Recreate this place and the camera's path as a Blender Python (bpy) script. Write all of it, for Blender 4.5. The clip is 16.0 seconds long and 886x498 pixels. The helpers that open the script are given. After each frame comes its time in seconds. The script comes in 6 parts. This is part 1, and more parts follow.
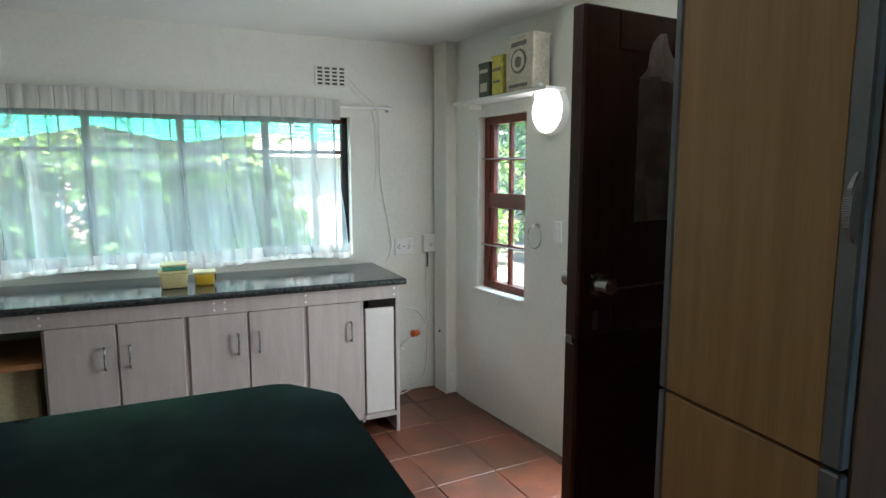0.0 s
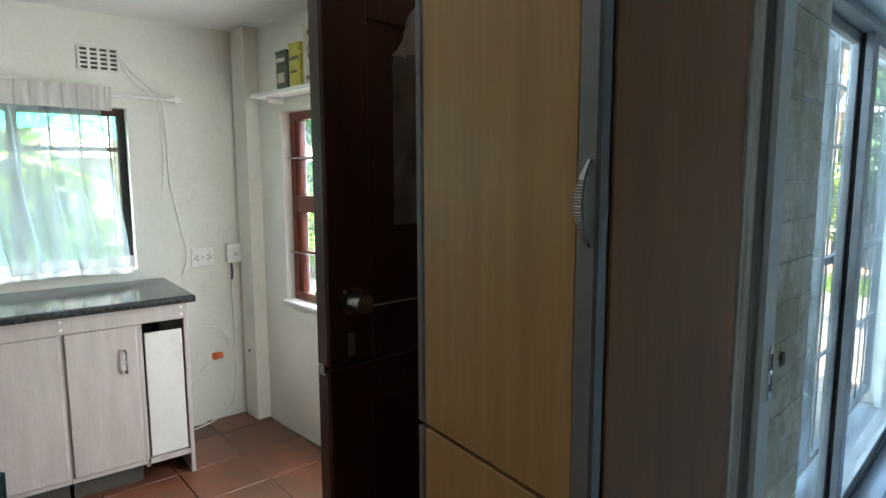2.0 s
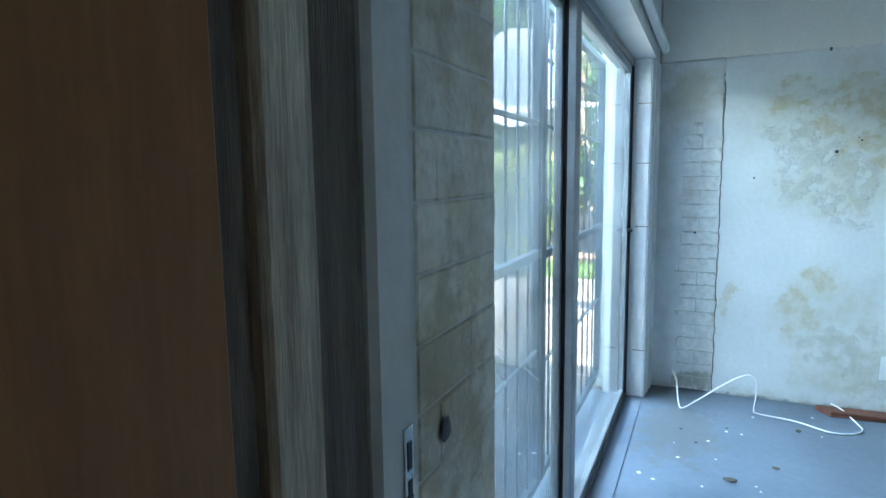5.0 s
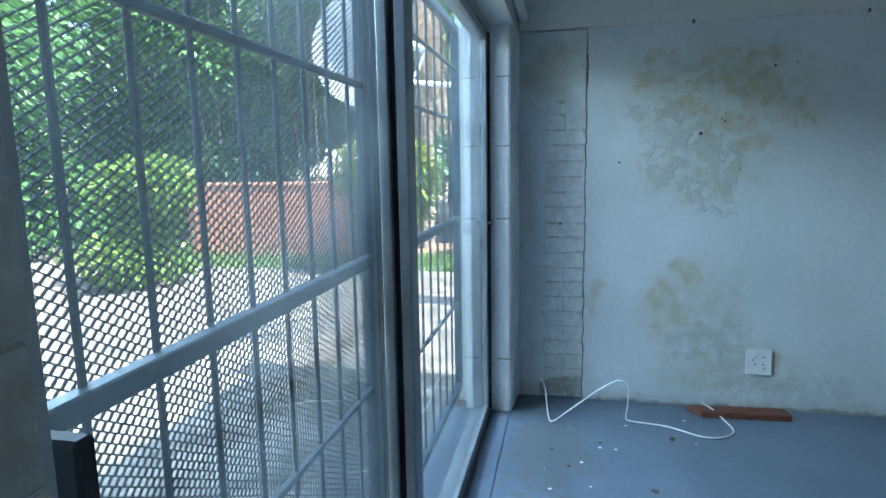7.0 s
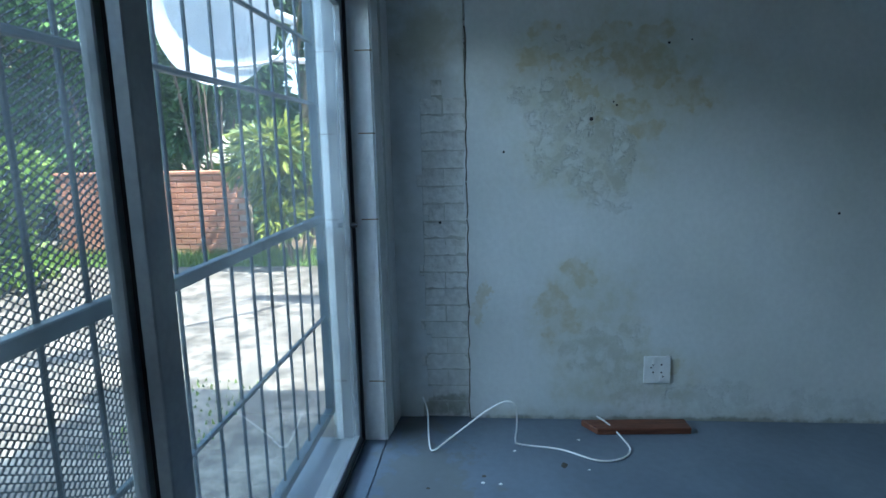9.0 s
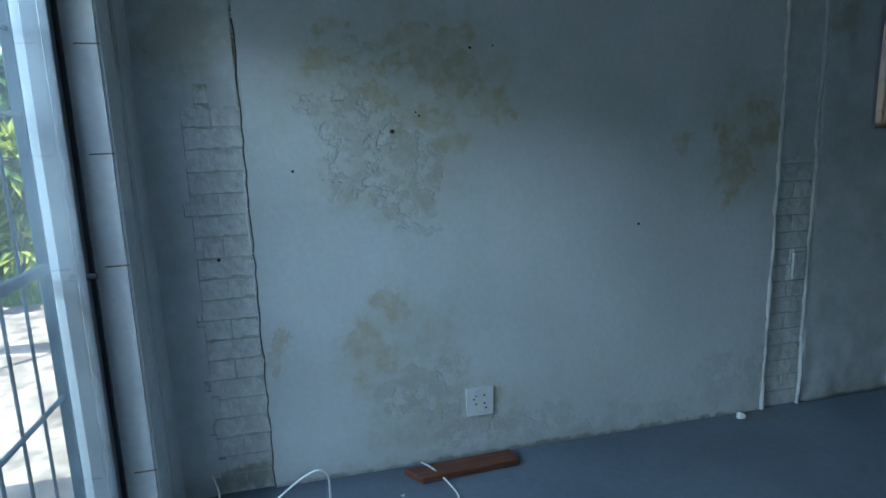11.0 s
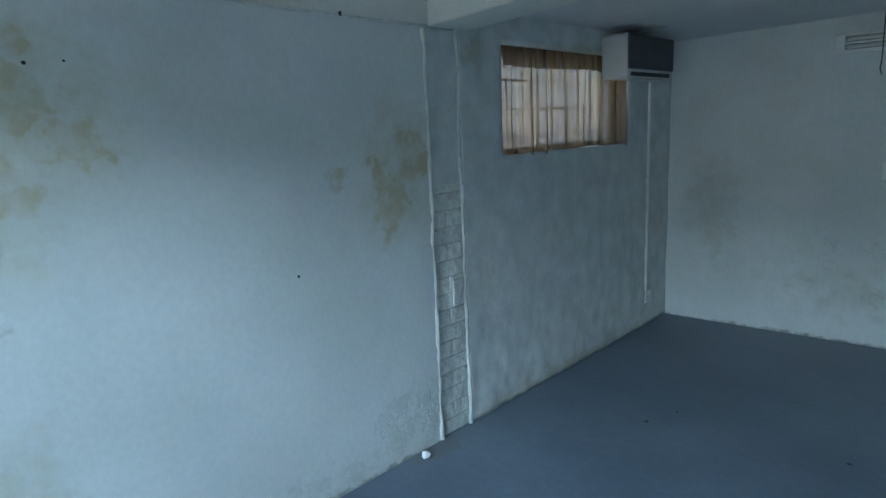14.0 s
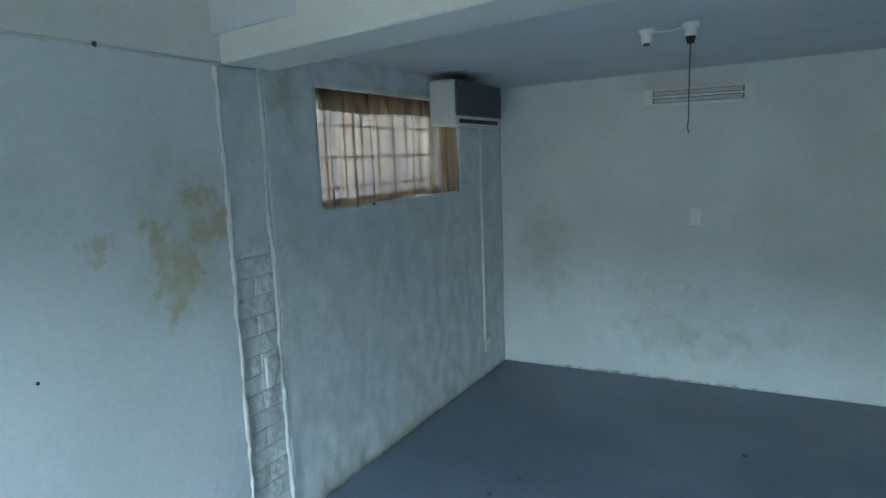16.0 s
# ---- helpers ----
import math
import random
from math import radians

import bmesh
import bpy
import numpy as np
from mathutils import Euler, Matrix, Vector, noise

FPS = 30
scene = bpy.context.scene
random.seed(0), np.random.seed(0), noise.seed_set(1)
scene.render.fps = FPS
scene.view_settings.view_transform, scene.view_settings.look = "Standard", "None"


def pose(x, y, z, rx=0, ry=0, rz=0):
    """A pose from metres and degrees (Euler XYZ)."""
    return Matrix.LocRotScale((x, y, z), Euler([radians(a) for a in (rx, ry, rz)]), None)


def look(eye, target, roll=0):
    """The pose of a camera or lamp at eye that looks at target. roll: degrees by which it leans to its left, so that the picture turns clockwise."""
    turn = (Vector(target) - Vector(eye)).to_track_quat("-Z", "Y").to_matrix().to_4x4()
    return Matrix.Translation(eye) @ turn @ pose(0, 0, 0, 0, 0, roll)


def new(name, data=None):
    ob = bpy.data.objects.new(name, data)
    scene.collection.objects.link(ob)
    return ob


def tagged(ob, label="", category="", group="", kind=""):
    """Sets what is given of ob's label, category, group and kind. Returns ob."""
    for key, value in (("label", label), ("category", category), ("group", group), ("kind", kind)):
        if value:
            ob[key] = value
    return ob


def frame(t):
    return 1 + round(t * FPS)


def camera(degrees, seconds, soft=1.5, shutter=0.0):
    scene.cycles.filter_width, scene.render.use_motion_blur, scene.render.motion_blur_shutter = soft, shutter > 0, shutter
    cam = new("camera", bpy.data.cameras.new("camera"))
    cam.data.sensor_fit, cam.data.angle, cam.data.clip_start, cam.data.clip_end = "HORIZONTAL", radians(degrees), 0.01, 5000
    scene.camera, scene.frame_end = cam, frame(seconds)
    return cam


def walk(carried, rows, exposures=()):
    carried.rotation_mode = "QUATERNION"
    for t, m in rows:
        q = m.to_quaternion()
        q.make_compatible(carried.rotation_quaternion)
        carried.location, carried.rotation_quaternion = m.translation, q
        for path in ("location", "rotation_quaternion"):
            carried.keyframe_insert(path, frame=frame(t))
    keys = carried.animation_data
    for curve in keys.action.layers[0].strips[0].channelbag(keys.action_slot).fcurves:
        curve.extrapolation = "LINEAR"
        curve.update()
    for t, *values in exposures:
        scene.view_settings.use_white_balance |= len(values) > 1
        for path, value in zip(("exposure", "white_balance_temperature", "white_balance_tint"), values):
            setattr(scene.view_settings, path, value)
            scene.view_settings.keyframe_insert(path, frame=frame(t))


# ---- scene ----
cam = camera(73.8, 16.0)
PATH = [
    (0, (0.469, 0.172, 1.488), (1.486, 1.874, 1.229), -0.1),
    (0.5, (0.558, 0.203, 1.475), (1.66, 1.851, 1.219), -0.1),
    (1, (0.638, 0.232, 1.47), (1.845, 1.806, 1.217), -0.1),
    (1.5, (0.723, 0.24, 1.469), (2.03, 1.733, 1.218), -0.2),
    (2, (0.835, 0.231, 1.467), (2.232, 1.641, 1.22), -0.2),
    (2.5, (0.941, 0.21, 1.463), (2.41, 1.545, 1.218), -0.3),
    (3, (1.036, 0.206, 1.452), (2.564, 1.473, 1.207), -0.4),
    (3.5, (1.158, 0.237, 1.443), (2.761, 1.41, 1.203), -0.6),
    (4, (1.278, 0.264, 1.433), (2.966, 1.308, 1.189), -0.6),
    (4.5, (1.409, 0.277, 1.414), (3.165, 1.202, 1.168), -0.7),
    (6.8, (2.123, 0.33, 1.374), (4.052, 0.778, 1.09), -0.9),
    (7, (2.184, 0.323, 1.369), (4.121, 0.733, 1.081), -1.0),
    (7.5, (2.335, 0.286, 1.371), (4.283, 0.623, 1.069), -1.2),
    (8, (2.455, 0.25, 1.371), (4.413, 0.516, 1.061), -1.1),
    (8.2, (2.492, 0.211, 1.367), (4.452, 0.467, 1.057), -1.2),
    (10.3, (3.002, 0.082, 1.443), (4.956, -0.132, 1.072), -1.5),
    (10.5, (3.031, 0.075, 1.436), (4.977, -0.214, 1.078), -1.8),
    (11, (3.102, 0.025, 1.46), (5.015, -0.43, 1.096), -2.0),
    (11.5, (3.167, -0.017, 1.481), (5.032, -0.639, 1.112), -2.1),
    (12, (3.329, -0.021, 1.508), (5.032, -0.996, 1.122), -2.5),
    (12.5, (3.422, -0.048, 1.518), (5.003, -1.209, 1.129), -2.7),
    (13, (3.483, -0.082, 1.525), (4.99, -1.338, 1.14), -2.9),
    (13.5, (3.498, -0.168, 1.549), (4.949, -1.487, 1.158), -2.8),
    (14, (3.511, -0.283, 1.591), (4.895, -1.672, 1.196), -2.7),
    (14.5, (3.513, -0.386, 1.627), (4.812, -1.859, 1.25), -2.6),
    (15, (3.502, -0.467, 1.649), (4.714, -2.018, 1.298), -2.3),
    (15.5, (3.548, -0.555, 1.666), (4.655, -2.187, 1.335), -2.1),
    (16, (3.625, -0.651, 1.675), (4.617, -2.36, 1.365), -2.1),
]
EXPOSURES = [(0, 3.62, 6350, 10), (1, 3.85, 6450, 10), (2, 4.1, 6600, 10), (3, 4.25, 6750, 10), (3.5, 4.35, 6750, 10), (4.5, 4.2, 6250, 10), (6.8, 3.1, 5800, 10), (7.5, 2.8, 5700, 10), (8.2, 2.48, 5700, 10), (10.5, 2.35, 5750, 10), (11.5, 2.7, 5800, 10), (13, 3.15, 5900, 10), (14.5, 3.66, 6050, 10), (16, 3.96, 6200, 10)]
walk(cam, [(t, look(eye, target, roll)) for t, eye, target, roll in PATH], EXPOSURES)

# ---- world and sun ----
world = bpy.data.worlds.new("world")
scene.world = world
world.use_nodes = True
wn = world.node_tree.nodes
sky = wn.new("ShaderNodeTexSky")
sky.sky_type = "NISHITA"
sky.sun_disc = False
sky.sun_elevation = radians(58)
sky.sun_rotation = radians(150)
wn["Background"].inputs["Strength"].default_value = 0.15
world.node_tree.links.new(sky.outputs[0], wn["Background"].inputs["Color"])
sun = new("sun", bpy.data.lights.new("sun", "SUN"))
sun.data.energy = 3.9
sun.data.angle = radians(0.5)
sun.data.color = (1.0, 0.95, 0.86)
sun.matrix_world = look((4, -6, 14), (6.0, 3.0, 0))



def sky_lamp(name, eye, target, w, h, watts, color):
    """An added area lamp just outside an opening, standing in for the open sky's light."""
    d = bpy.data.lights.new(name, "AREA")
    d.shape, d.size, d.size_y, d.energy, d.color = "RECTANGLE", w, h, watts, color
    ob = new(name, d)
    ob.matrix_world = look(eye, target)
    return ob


# unseen fill lamps that boost the daylight coming through each opening
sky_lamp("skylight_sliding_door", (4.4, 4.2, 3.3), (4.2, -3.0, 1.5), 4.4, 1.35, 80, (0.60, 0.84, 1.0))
sky_lamp("skylight_kitchen_window", (0.9, 4.75, 2.75), (1.1, 2.6, 0.6), 2.2, 0.8, 15.5, (0.95, 1.0, 0.98))
sky_lamp("skylight_kitchen_door", (2.66, 1.705, 1.0), (0.8, 1.9, 0.9), 0.7, 1.7, 3.0, (0.93, 1.0, 1.0))

# ---- materials ----


def material(name, colors, scale=3.0, rough=0.6, metal=0.0, bump=0.1, fine=60.0, grain=0.12, stretch=(1, 1, 1), spec=0.5, rough_var=0.1, vary=0.0, depth=0.01):
    """Two colours mixed by large noise, darkened by fine grain, with a bump; real-world size."""
    m = bpy.data.materials.new(name)
    m.use_nodes = True
    nt = m.node_tree
    n, l = nt.nodes, nt.links
    b = n["Principled BSDF"]
    geo = n.new("ShaderNodeNewGeometry")
    mp = n.new("ShaderNodeMapping")
    mp.inputs["Scale"].default_value = stretch
    l.new(geo.outputs["Position"], mp.inputs["Vector"])
    big = n.new("ShaderNodeTexNoise")
    big.inputs["Scale"].default_value = scale
    big.inputs["Detail"].default_value = 6
    sm = n.new("ShaderNodeTexNoise")
    sm.inputs["Scale"].default_value = fine
    sm.inputs["Detail"].default_value = 4
    for t in (big, sm):
        l.new(mp.outputs[0], t.inputs["Vector"])
    ramp = n.new("ShaderNodeValToRGB")
    ramp.color_ramp.elements[0].position = 0.35
    ramp.color_ramp.elements[1].position = 0.65
    ramp.color_ramp.elements[0].color = (*colors[0], 1)
    ramp.color_ramp.elements[1].color = (*colors[1], 1)
    l.new(big.outputs["Fac"], ramp.inputs["Fac"])
    mr = n.new("ShaderNodeMapRange")
    mr.inputs["From Min"].default_value, mr.inputs["From Max"].default_value = 0.3, 0.7
    mr.inputs["To Min"].default_value, mr.inputs["To Max"].default_value = 1 - grain, 1 + grain
    l.new(sm.outputs["Fac"], mr.inputs["Value"])
    mul = n.new("ShaderNodeVectorMath")
    mul.operation = "SCALE"
    l.new(ramp.outputs["Color"], mul.inputs[0])
    l.new(mr.outputs[0], mul.inputs["Scale"])
    col = mul.outputs[0]
    if vary:
        oi = n.new("ShaderNodeObjectInfo")
        vr = n.new("ShaderNodeMapRange")
        vr.inputs["To Min"].default_value, vr.inputs["To Max"].default_value = 1 - vary, 1 + vary
        l.new(oi.outputs["Random"], vr.inputs["Value"])
        m2 = n.new("ShaderNodeVectorMath")
        m2.operation = "SCALE"
        l.new(col, m2.inputs[0])
        l.new(vr.outputs[0], m2.inputs["Scale"])
        col = m2.outputs[0]
    l.new(col, b.inputs["Base Color"])
    rr = n.new("ShaderNodeMapRange")
    rr.inputs["To Min"].default_value, rr.inputs["To Max"].default_value = max(0.02, rough - rough_var), min(1, rough + rough_var)
    l.new(big.outputs["Fac"], rr.inputs["Value"])
    l.new(rr.outputs[0], b.inputs["Roughness"])
    b.inputs["Metallic"].default_value = metal
    b.inputs["Specular IOR Level"].default_value = spec
    if bump:
        add = n.new("ShaderNodeMath")
        add.operation = "MULTIPLY_ADD"
        add.inputs[1].default_value = 0.35
        l.new(sm.outputs["Fac"], add.inputs[0])
        l.new(big.outputs["Fac"], add.inputs[2])
        bp = n.new("ShaderNodeBump")
        bp.inputs["Strength"].default_value = bump
        bp.inputs["Distance"].default_value = depth
        l.new(add.outputs[0], bp.inputs["Height"])
        l.new(bp.outputs[0], b.inputs["Normal"])
    return m


def blotches(m, spots, color, scale=5.0, sharp=0.06, amount=0.8, spread=0.42):
    """Adds stains, or painted shade, of one colour to a material: ellipsoids (centre, radii) broken up by noise."""
    nt = m.node_tree
    n, l = nt.nodes, nt.links
    b = n["Principled BSDF"]
    src = b.inputs["Base Color"].links[0].from_socket
    geo = n.new("ShaderNodeNewGeometry")
    total = None
    for c, r in spots:
        sub = n.new("ShaderNodeVectorMath")
        sub.operation = "SUBTRACT"
        sub.inputs[1].default_value = c
        l.new(geo.outputs["Position"], sub.inputs[0])
        div = n.new("ShaderNodeVectorMath")
        div.operation = "DIVIDE"
        div.inputs[1].default_value = r
        l.new(sub.outputs[0], div.inputs[0])
        ln = n.new("ShaderNodeVectorMath")
        ln.operation = "LENGTH"
        l.new(div.outputs[0], ln.inputs[0])
        if total is None:
            total = ln.outputs["Value"]
        else:
            mi = n.new("ShaderNodeMath")
            mi.operation = "MINIMUM"
            l.new(total, mi.inputs[0])
            l.new(ln.outputs["Value"], mi.inputs[1])
            total = mi.outputs[0]
    nz = n.new("ShaderNodeTexNoise")
    nz.inputs["Scale"].default_value = scale
    nz.inputs["Detail"].default_value = 9
    nz.inputs["Roughness"].default_value = 0.62
    l.new(geo.outputs["Position"], nz.inputs["Vector"])
    ma = n.new("ShaderNodeMath")
    ma.operation = "MULTIPLY_ADD"
    ma.inputs[1].default_value = spread
    l.new(total, ma.inputs[0])
    l.new(nz.outputs["Fac"], ma.inputs[2])
    mr = n.new("ShaderNodeMapRange")
    mr.interpolation_type = "SMOOTHSTEP"
    mr.inputs["From Min"].default_value, mr.inputs["From Max"].default_value = 0.74 - sharp, 0.74 + sharp
    mr.inputs["To Min"].default_value, mr.inputs["To Max"].default_value = amount, 0
    l.new(ma.outputs[0], mr.inputs["Value"])
    mix = n.new("ShaderNodeMix")
    mix.data_type = "RGBA"
    mix.inputs["B"].default_value = (*color, 1)
    l.new(mr.outputs[0], mix.inputs["Factor"])
    l.new(src, mix.inputs["A"])
    l.new(mix.outputs["Result"], b.inputs["Base Color"])
    return m


def veins(m, spots, color, scale=9.0, width=0.012, amount=0.6):
    """Thin wandering tide marks and peeling edges inside stained patches, with a slight ridge."""
    nt = m.node_tree
    n, l = nt.nodes, nt.links
    b = n["Principled BSDF"]
    src = b.inputs["Base Color"].links[0].from_socket
    geo = n.new("ShaderNodeNewGeometry")
    near = None
    for c, r in spots:
        sub, div, ln = n.new("ShaderNodeVectorMath"), n.new("ShaderNodeVectorMath"), n.new("ShaderNodeVectorMath")
        sub.operation, div.operation, ln.operation = "SUBTRACT", "DIVIDE", "LENGTH"
        sub.inputs[1].default_value, div.inputs[1].default_value = c, r
        l.new(geo.outputs["Position"], sub.inputs[0])
        l.new(sub.outputs[0], div.inputs[0])
        l.new(div.outputs[0], ln.inputs[0])
        if near is None:
            near = ln.outputs["Value"]
        else:
            mi = n.new("ShaderNodeMath")
            mi.operation = "MINIMUM"
            l.new(near, mi.inputs[0])
            l.new(ln.outputs["Value"], mi.inputs[1])
            near = mi.outputs[0]
    nz, gate_ = n.new("ShaderNodeTexNoise"), n.new("ShaderNodeTexNoise")
    nz.inputs["Scale"].default_value, nz.inputs["Detail"].default_value = scale, 7
    gate_.inputs["Scale"].default_value, gate_.inputs["Detail"].default_value = scale * 0.7, 3
    l.new(geo.outputs["Position"], nz.inputs["Vector"])
    l.new(geo.outputs["Position"], gate_.inputs["Vector"])
    off, ab, line = n.new("ShaderNodeMath"), n.new("ShaderNodeMath"), n.new("ShaderNodeMapRange")
    off.operation, ab.operation = "SUBTRACT", "ABSOLUTE"
    off.inputs[1].default_value = 0.5
    l.new(nz.outputs["Fac"], off.inputs[0])
    l.new(off.outputs[0], ab.inputs[0])
    l.new(ab.outputs[0], line.inputs["Value"])
    line.inputs["From Min"].default_value, line.inputs["From Max"].default_value = 0.0, width
    line.inputs["To Min"].default_value, line.inputs["To Max"].default_value = amount, 0.0
    inside, some, m1, m2 = n.new("ShaderNodeMapRange"), n.new("ShaderNodeMapRange"), n.new("ShaderNodeMath"), n.new("ShaderNodeMath")
    inside.inputs["From Min"].default_value, inside.inputs["From Max"].default_value = 0.65, 1.1
    inside.inputs["To Min"].default_value, inside.inputs["To Max"].default_value = 1, 0
    some.inputs["From Min"].default_value, some.inputs["From Max"].default_value = 0.48, 0.60
    l.new(near, inside.inputs["Value"])
    l.new(gate_.outputs["Fac"], some.inputs["Value"])
    m1.operation = m2.operation = "MULTIPLY"
    l.new(line.outputs[0], m1.inputs[0])
    l.new(inside.outputs[0], m1.inputs[1])
    l.new(m1.outputs[0], m2.inputs[0])
    l.new(some.outputs[0], m2.inputs[1])
    mix = n.new("ShaderNodeMix")
    mix.data_type = "RGBA"
    mix.inputs["B"].default_value = (*color, 1)
    l.new(m2.outputs[0], mix.inputs["Factor"])
    l.new(src, mix.inputs["A"])
    l.new(mix.outputs["Result"], b.inputs["Base Color"])
    return m


def glass(name, tint=(0.95, 0.98, 0.97), gloss=0.02, film=(0.01, 0.06)):
    """Thin pane: clear with a Fresnel reflection."""
    m = bpy.data.materials.new(name)
    m.use_nodes = True
    n, l = m.node_tree.nodes, m.node_tree.links
    n.remove(n["Principled BSDF"])
    tr, gl, lw, mx = (n.new("ShaderNodeBsdfTransparent"), n.new("ShaderNodeBsdfGlossy"), n.new("ShaderNodeLayerWeight"), n.new("ShaderNodeMixShader"))
    fr = n.new("ShaderNodeMath")
    fr.operation = "POWER"
    fr.inputs[1].default_value = 5.0
    l.new(lw.outputs["Facing"], fr.inputs[0])
    fa = n.new("ShaderNodeMath")
    fa.operation = "MULTIPLY_ADD"
    fa.inputs[1].default_value, fa.inputs[2].default_value = 0.8, 0.03
    l.new(fr.outputs[0], fa.inputs[0])
    tr.inputs[0].default_value = (*tint, 1)
    gl.inputs["Roughness"].default_value = gloss
    geo, nz, dust = n.new("ShaderNodeNewGeometry"), n.new("ShaderNodeTexNoise"), n.new("ShaderNodeMapRange")
    nz.inputs["Scale"].default_value, nz.inputs["Detail"].default_value = 2.2, 8
    l.new(geo.outputs["Position"], nz.inputs["Vector"])
    dust.inputs["From Min"].default_value, dust.inputs["From Max"].default_value = 0.3, 0.75
    dust.inputs["To Min"].default_value, dust.inputs["To Max"].default_value = film[0], film[1]
    l.new(nz.outputs["Fac"], dust.inputs["Value"])
    df, dm = n.new("ShaderNodeBsdfTranslucent"), n.new("ShaderNodeMixShader")
    df.inputs[0].default_value = (0.8, 0.85, 0.88, 1)
    l.new(dust.outputs[0], dm.inputs[0])
    l.new(tr.outputs[0], dm.inputs[1])
    l.new(df.outputs[0], dm.inputs[2])
    l.new(fa.outputs[0], mx.inputs[0])
    l.new(dm.outputs[0], mx.inputs[1])
    l.new(gl.outputs[0], mx.inputs[2])
    l.new(mx.outputs[0], n["Material Output"].inputs["Surface"])
    return m


def cloth(name, color, clear=0.4, scale=9.0, dark=0.8, tall=1.0):
    """Sheer fabric: translucent weave with some straight-through light."""
    m = bpy.data.materials.new(name)
    m.use_nodes = True
    n, l = m.node_tree.nodes, m.node_tree.links
    n.remove(n["Principled BSDF"])
    geo = n.new("ShaderNodeNewGeometry")
    nz = n.new("ShaderNodeTexNoise")
    nz.inputs["Scale"].default_value = scale
    nz.inputs["Detail"].default_value = 5
    mp = n.new("ShaderNodeMapping")
    mp.inputs["Scale"].default_value = (1, 1, tall)
    l.new(geo.outputs["Position"], mp.inputs["Vector"])
    l.new(mp.outputs[0], nz.inputs["Vector"])
    rp = n.new("ShaderNodeValToRGB")
    rp.color_ramp.elements[0].position, rp.color_ramp.elements[1].position = 0.3, 0.7
    rp.color_ramp.elements[0].color = (*[c * dark for c in color], 1)
    rp.color_ramp.elements[1].color = (*color, 1)
    l.new(nz.outputs["Fac"], rp.inputs["Fac"])
    d, t, tr = n.new("ShaderNodeBsdfDiffuse"), n.new("ShaderNodeBsdfTranslucent"), n.new("ShaderNodeBsdfTransparent")
    l.new(rp.outputs["Color"], d.inputs["Color"])
    l.new(rp.outputs["Color"], t.inputs["Color"])
    a, b = n.new("ShaderNodeMixShader"), n.new("ShaderNodeMixShader")
    a.inputs[0].default_value = 0.5
    l.new(d.outputs[0], a.inputs[1])
    l.new(t.outputs[0], a.inputs[2])
    b.inputs[0].default_value = clear
    l.new(a.outputs[0], b.inputs[1])
    l.new(tr.outputs[0], b.inputs[2])
    l.new(b.outputs[0], n["Material Output"].inputs["Surface"])
    return m


M = {}
M["kitchen_paint"] = material("kitchen_paint", ((0.74, 0.745, 0.675), (0.80, 0.80, 0.735)), 1.6, 0.7, bump=0.25, fine=45, grain=0.03, depth=0.012)
M["kitchen_ceiling"] = material("kitchen_ceiling", ((0.76, 0.76, 0.73), (0.82, 0.81, 0.79)), 1.2, 0.8, bump=0.1, fine=60, grain=0.03)
M["terracotta"] = material("terracotta", ((0.13, 0.045, 0.027), (0.20, 0.072, 0.042)), 5, 0.42, bump=0.12, fine=90, grain=0.15, vary=0.14)
blotches(M["terracotta"], [((2.3, 3.3, 0), (0.5, 0.5, 0.3)), ((2.1, 2.6, 0), (0.4, 0.5, 0.3))], (0.12, 0.075, 0.05), 5, 0.2, 0.6)
M["grout"] = material("grout", ((0.10, 0.06, 0.045), (0.16, 0.10, 0.08)), 8, 0.9, bump=0.3)
M["plaster"] = material("plaster", ((0.66, 0.68, 0.66), (0.74, 0.76, 0.75)), 2.2, 0.62, bump=0.3, fine=38, grain=0.035, depth=0.012)
M["rough_plaster"] = material("rough_plaster", ((0.62, 0.64, 0.62), (0.74, 0.76, 0.75)), 7, 0.6, bump=0.3, fine=30, grain=0.035, depth=0.014)
M["brick_paint"] = material("brick_paint", ((0.64, 0.64, 0.60), (0.76, 0.77, 0.74)), 9, 0.65, bump=1.0, fine=32, grain=0.10, vary=0.05, depth=0.02)
M["old_brick_paint"] = material("old_brick_paint", ((0.64, 0.59, 0.46), (0.80, 0.78, 0.71)), 13, 0.75, bump=0.9, fine=45, grain=0.10, vary=0.04, depth=0.012)
M["mortar_paint"] = material("mortar_paint", ((0.42, 0.42, 0.37), (0.58, 0.59, 0.54)), 8, 0.8, bump=0.5, fine=50, grain=0.1)
blotches(M["old_brick_paint"], [((2.25, 0.6, z), (0.16, 0.2, 0.24)) for z in (0.4, 1.1, 1.8)], (0.36, 0.28, 0.15), 18, 0.12, 0.55, 0.36)
OCHRE, MOULD, DUST = (0.47, 0.37, 0.13), (0.19, 0.185, 0.13), (0.40, 0.39, 0.30)


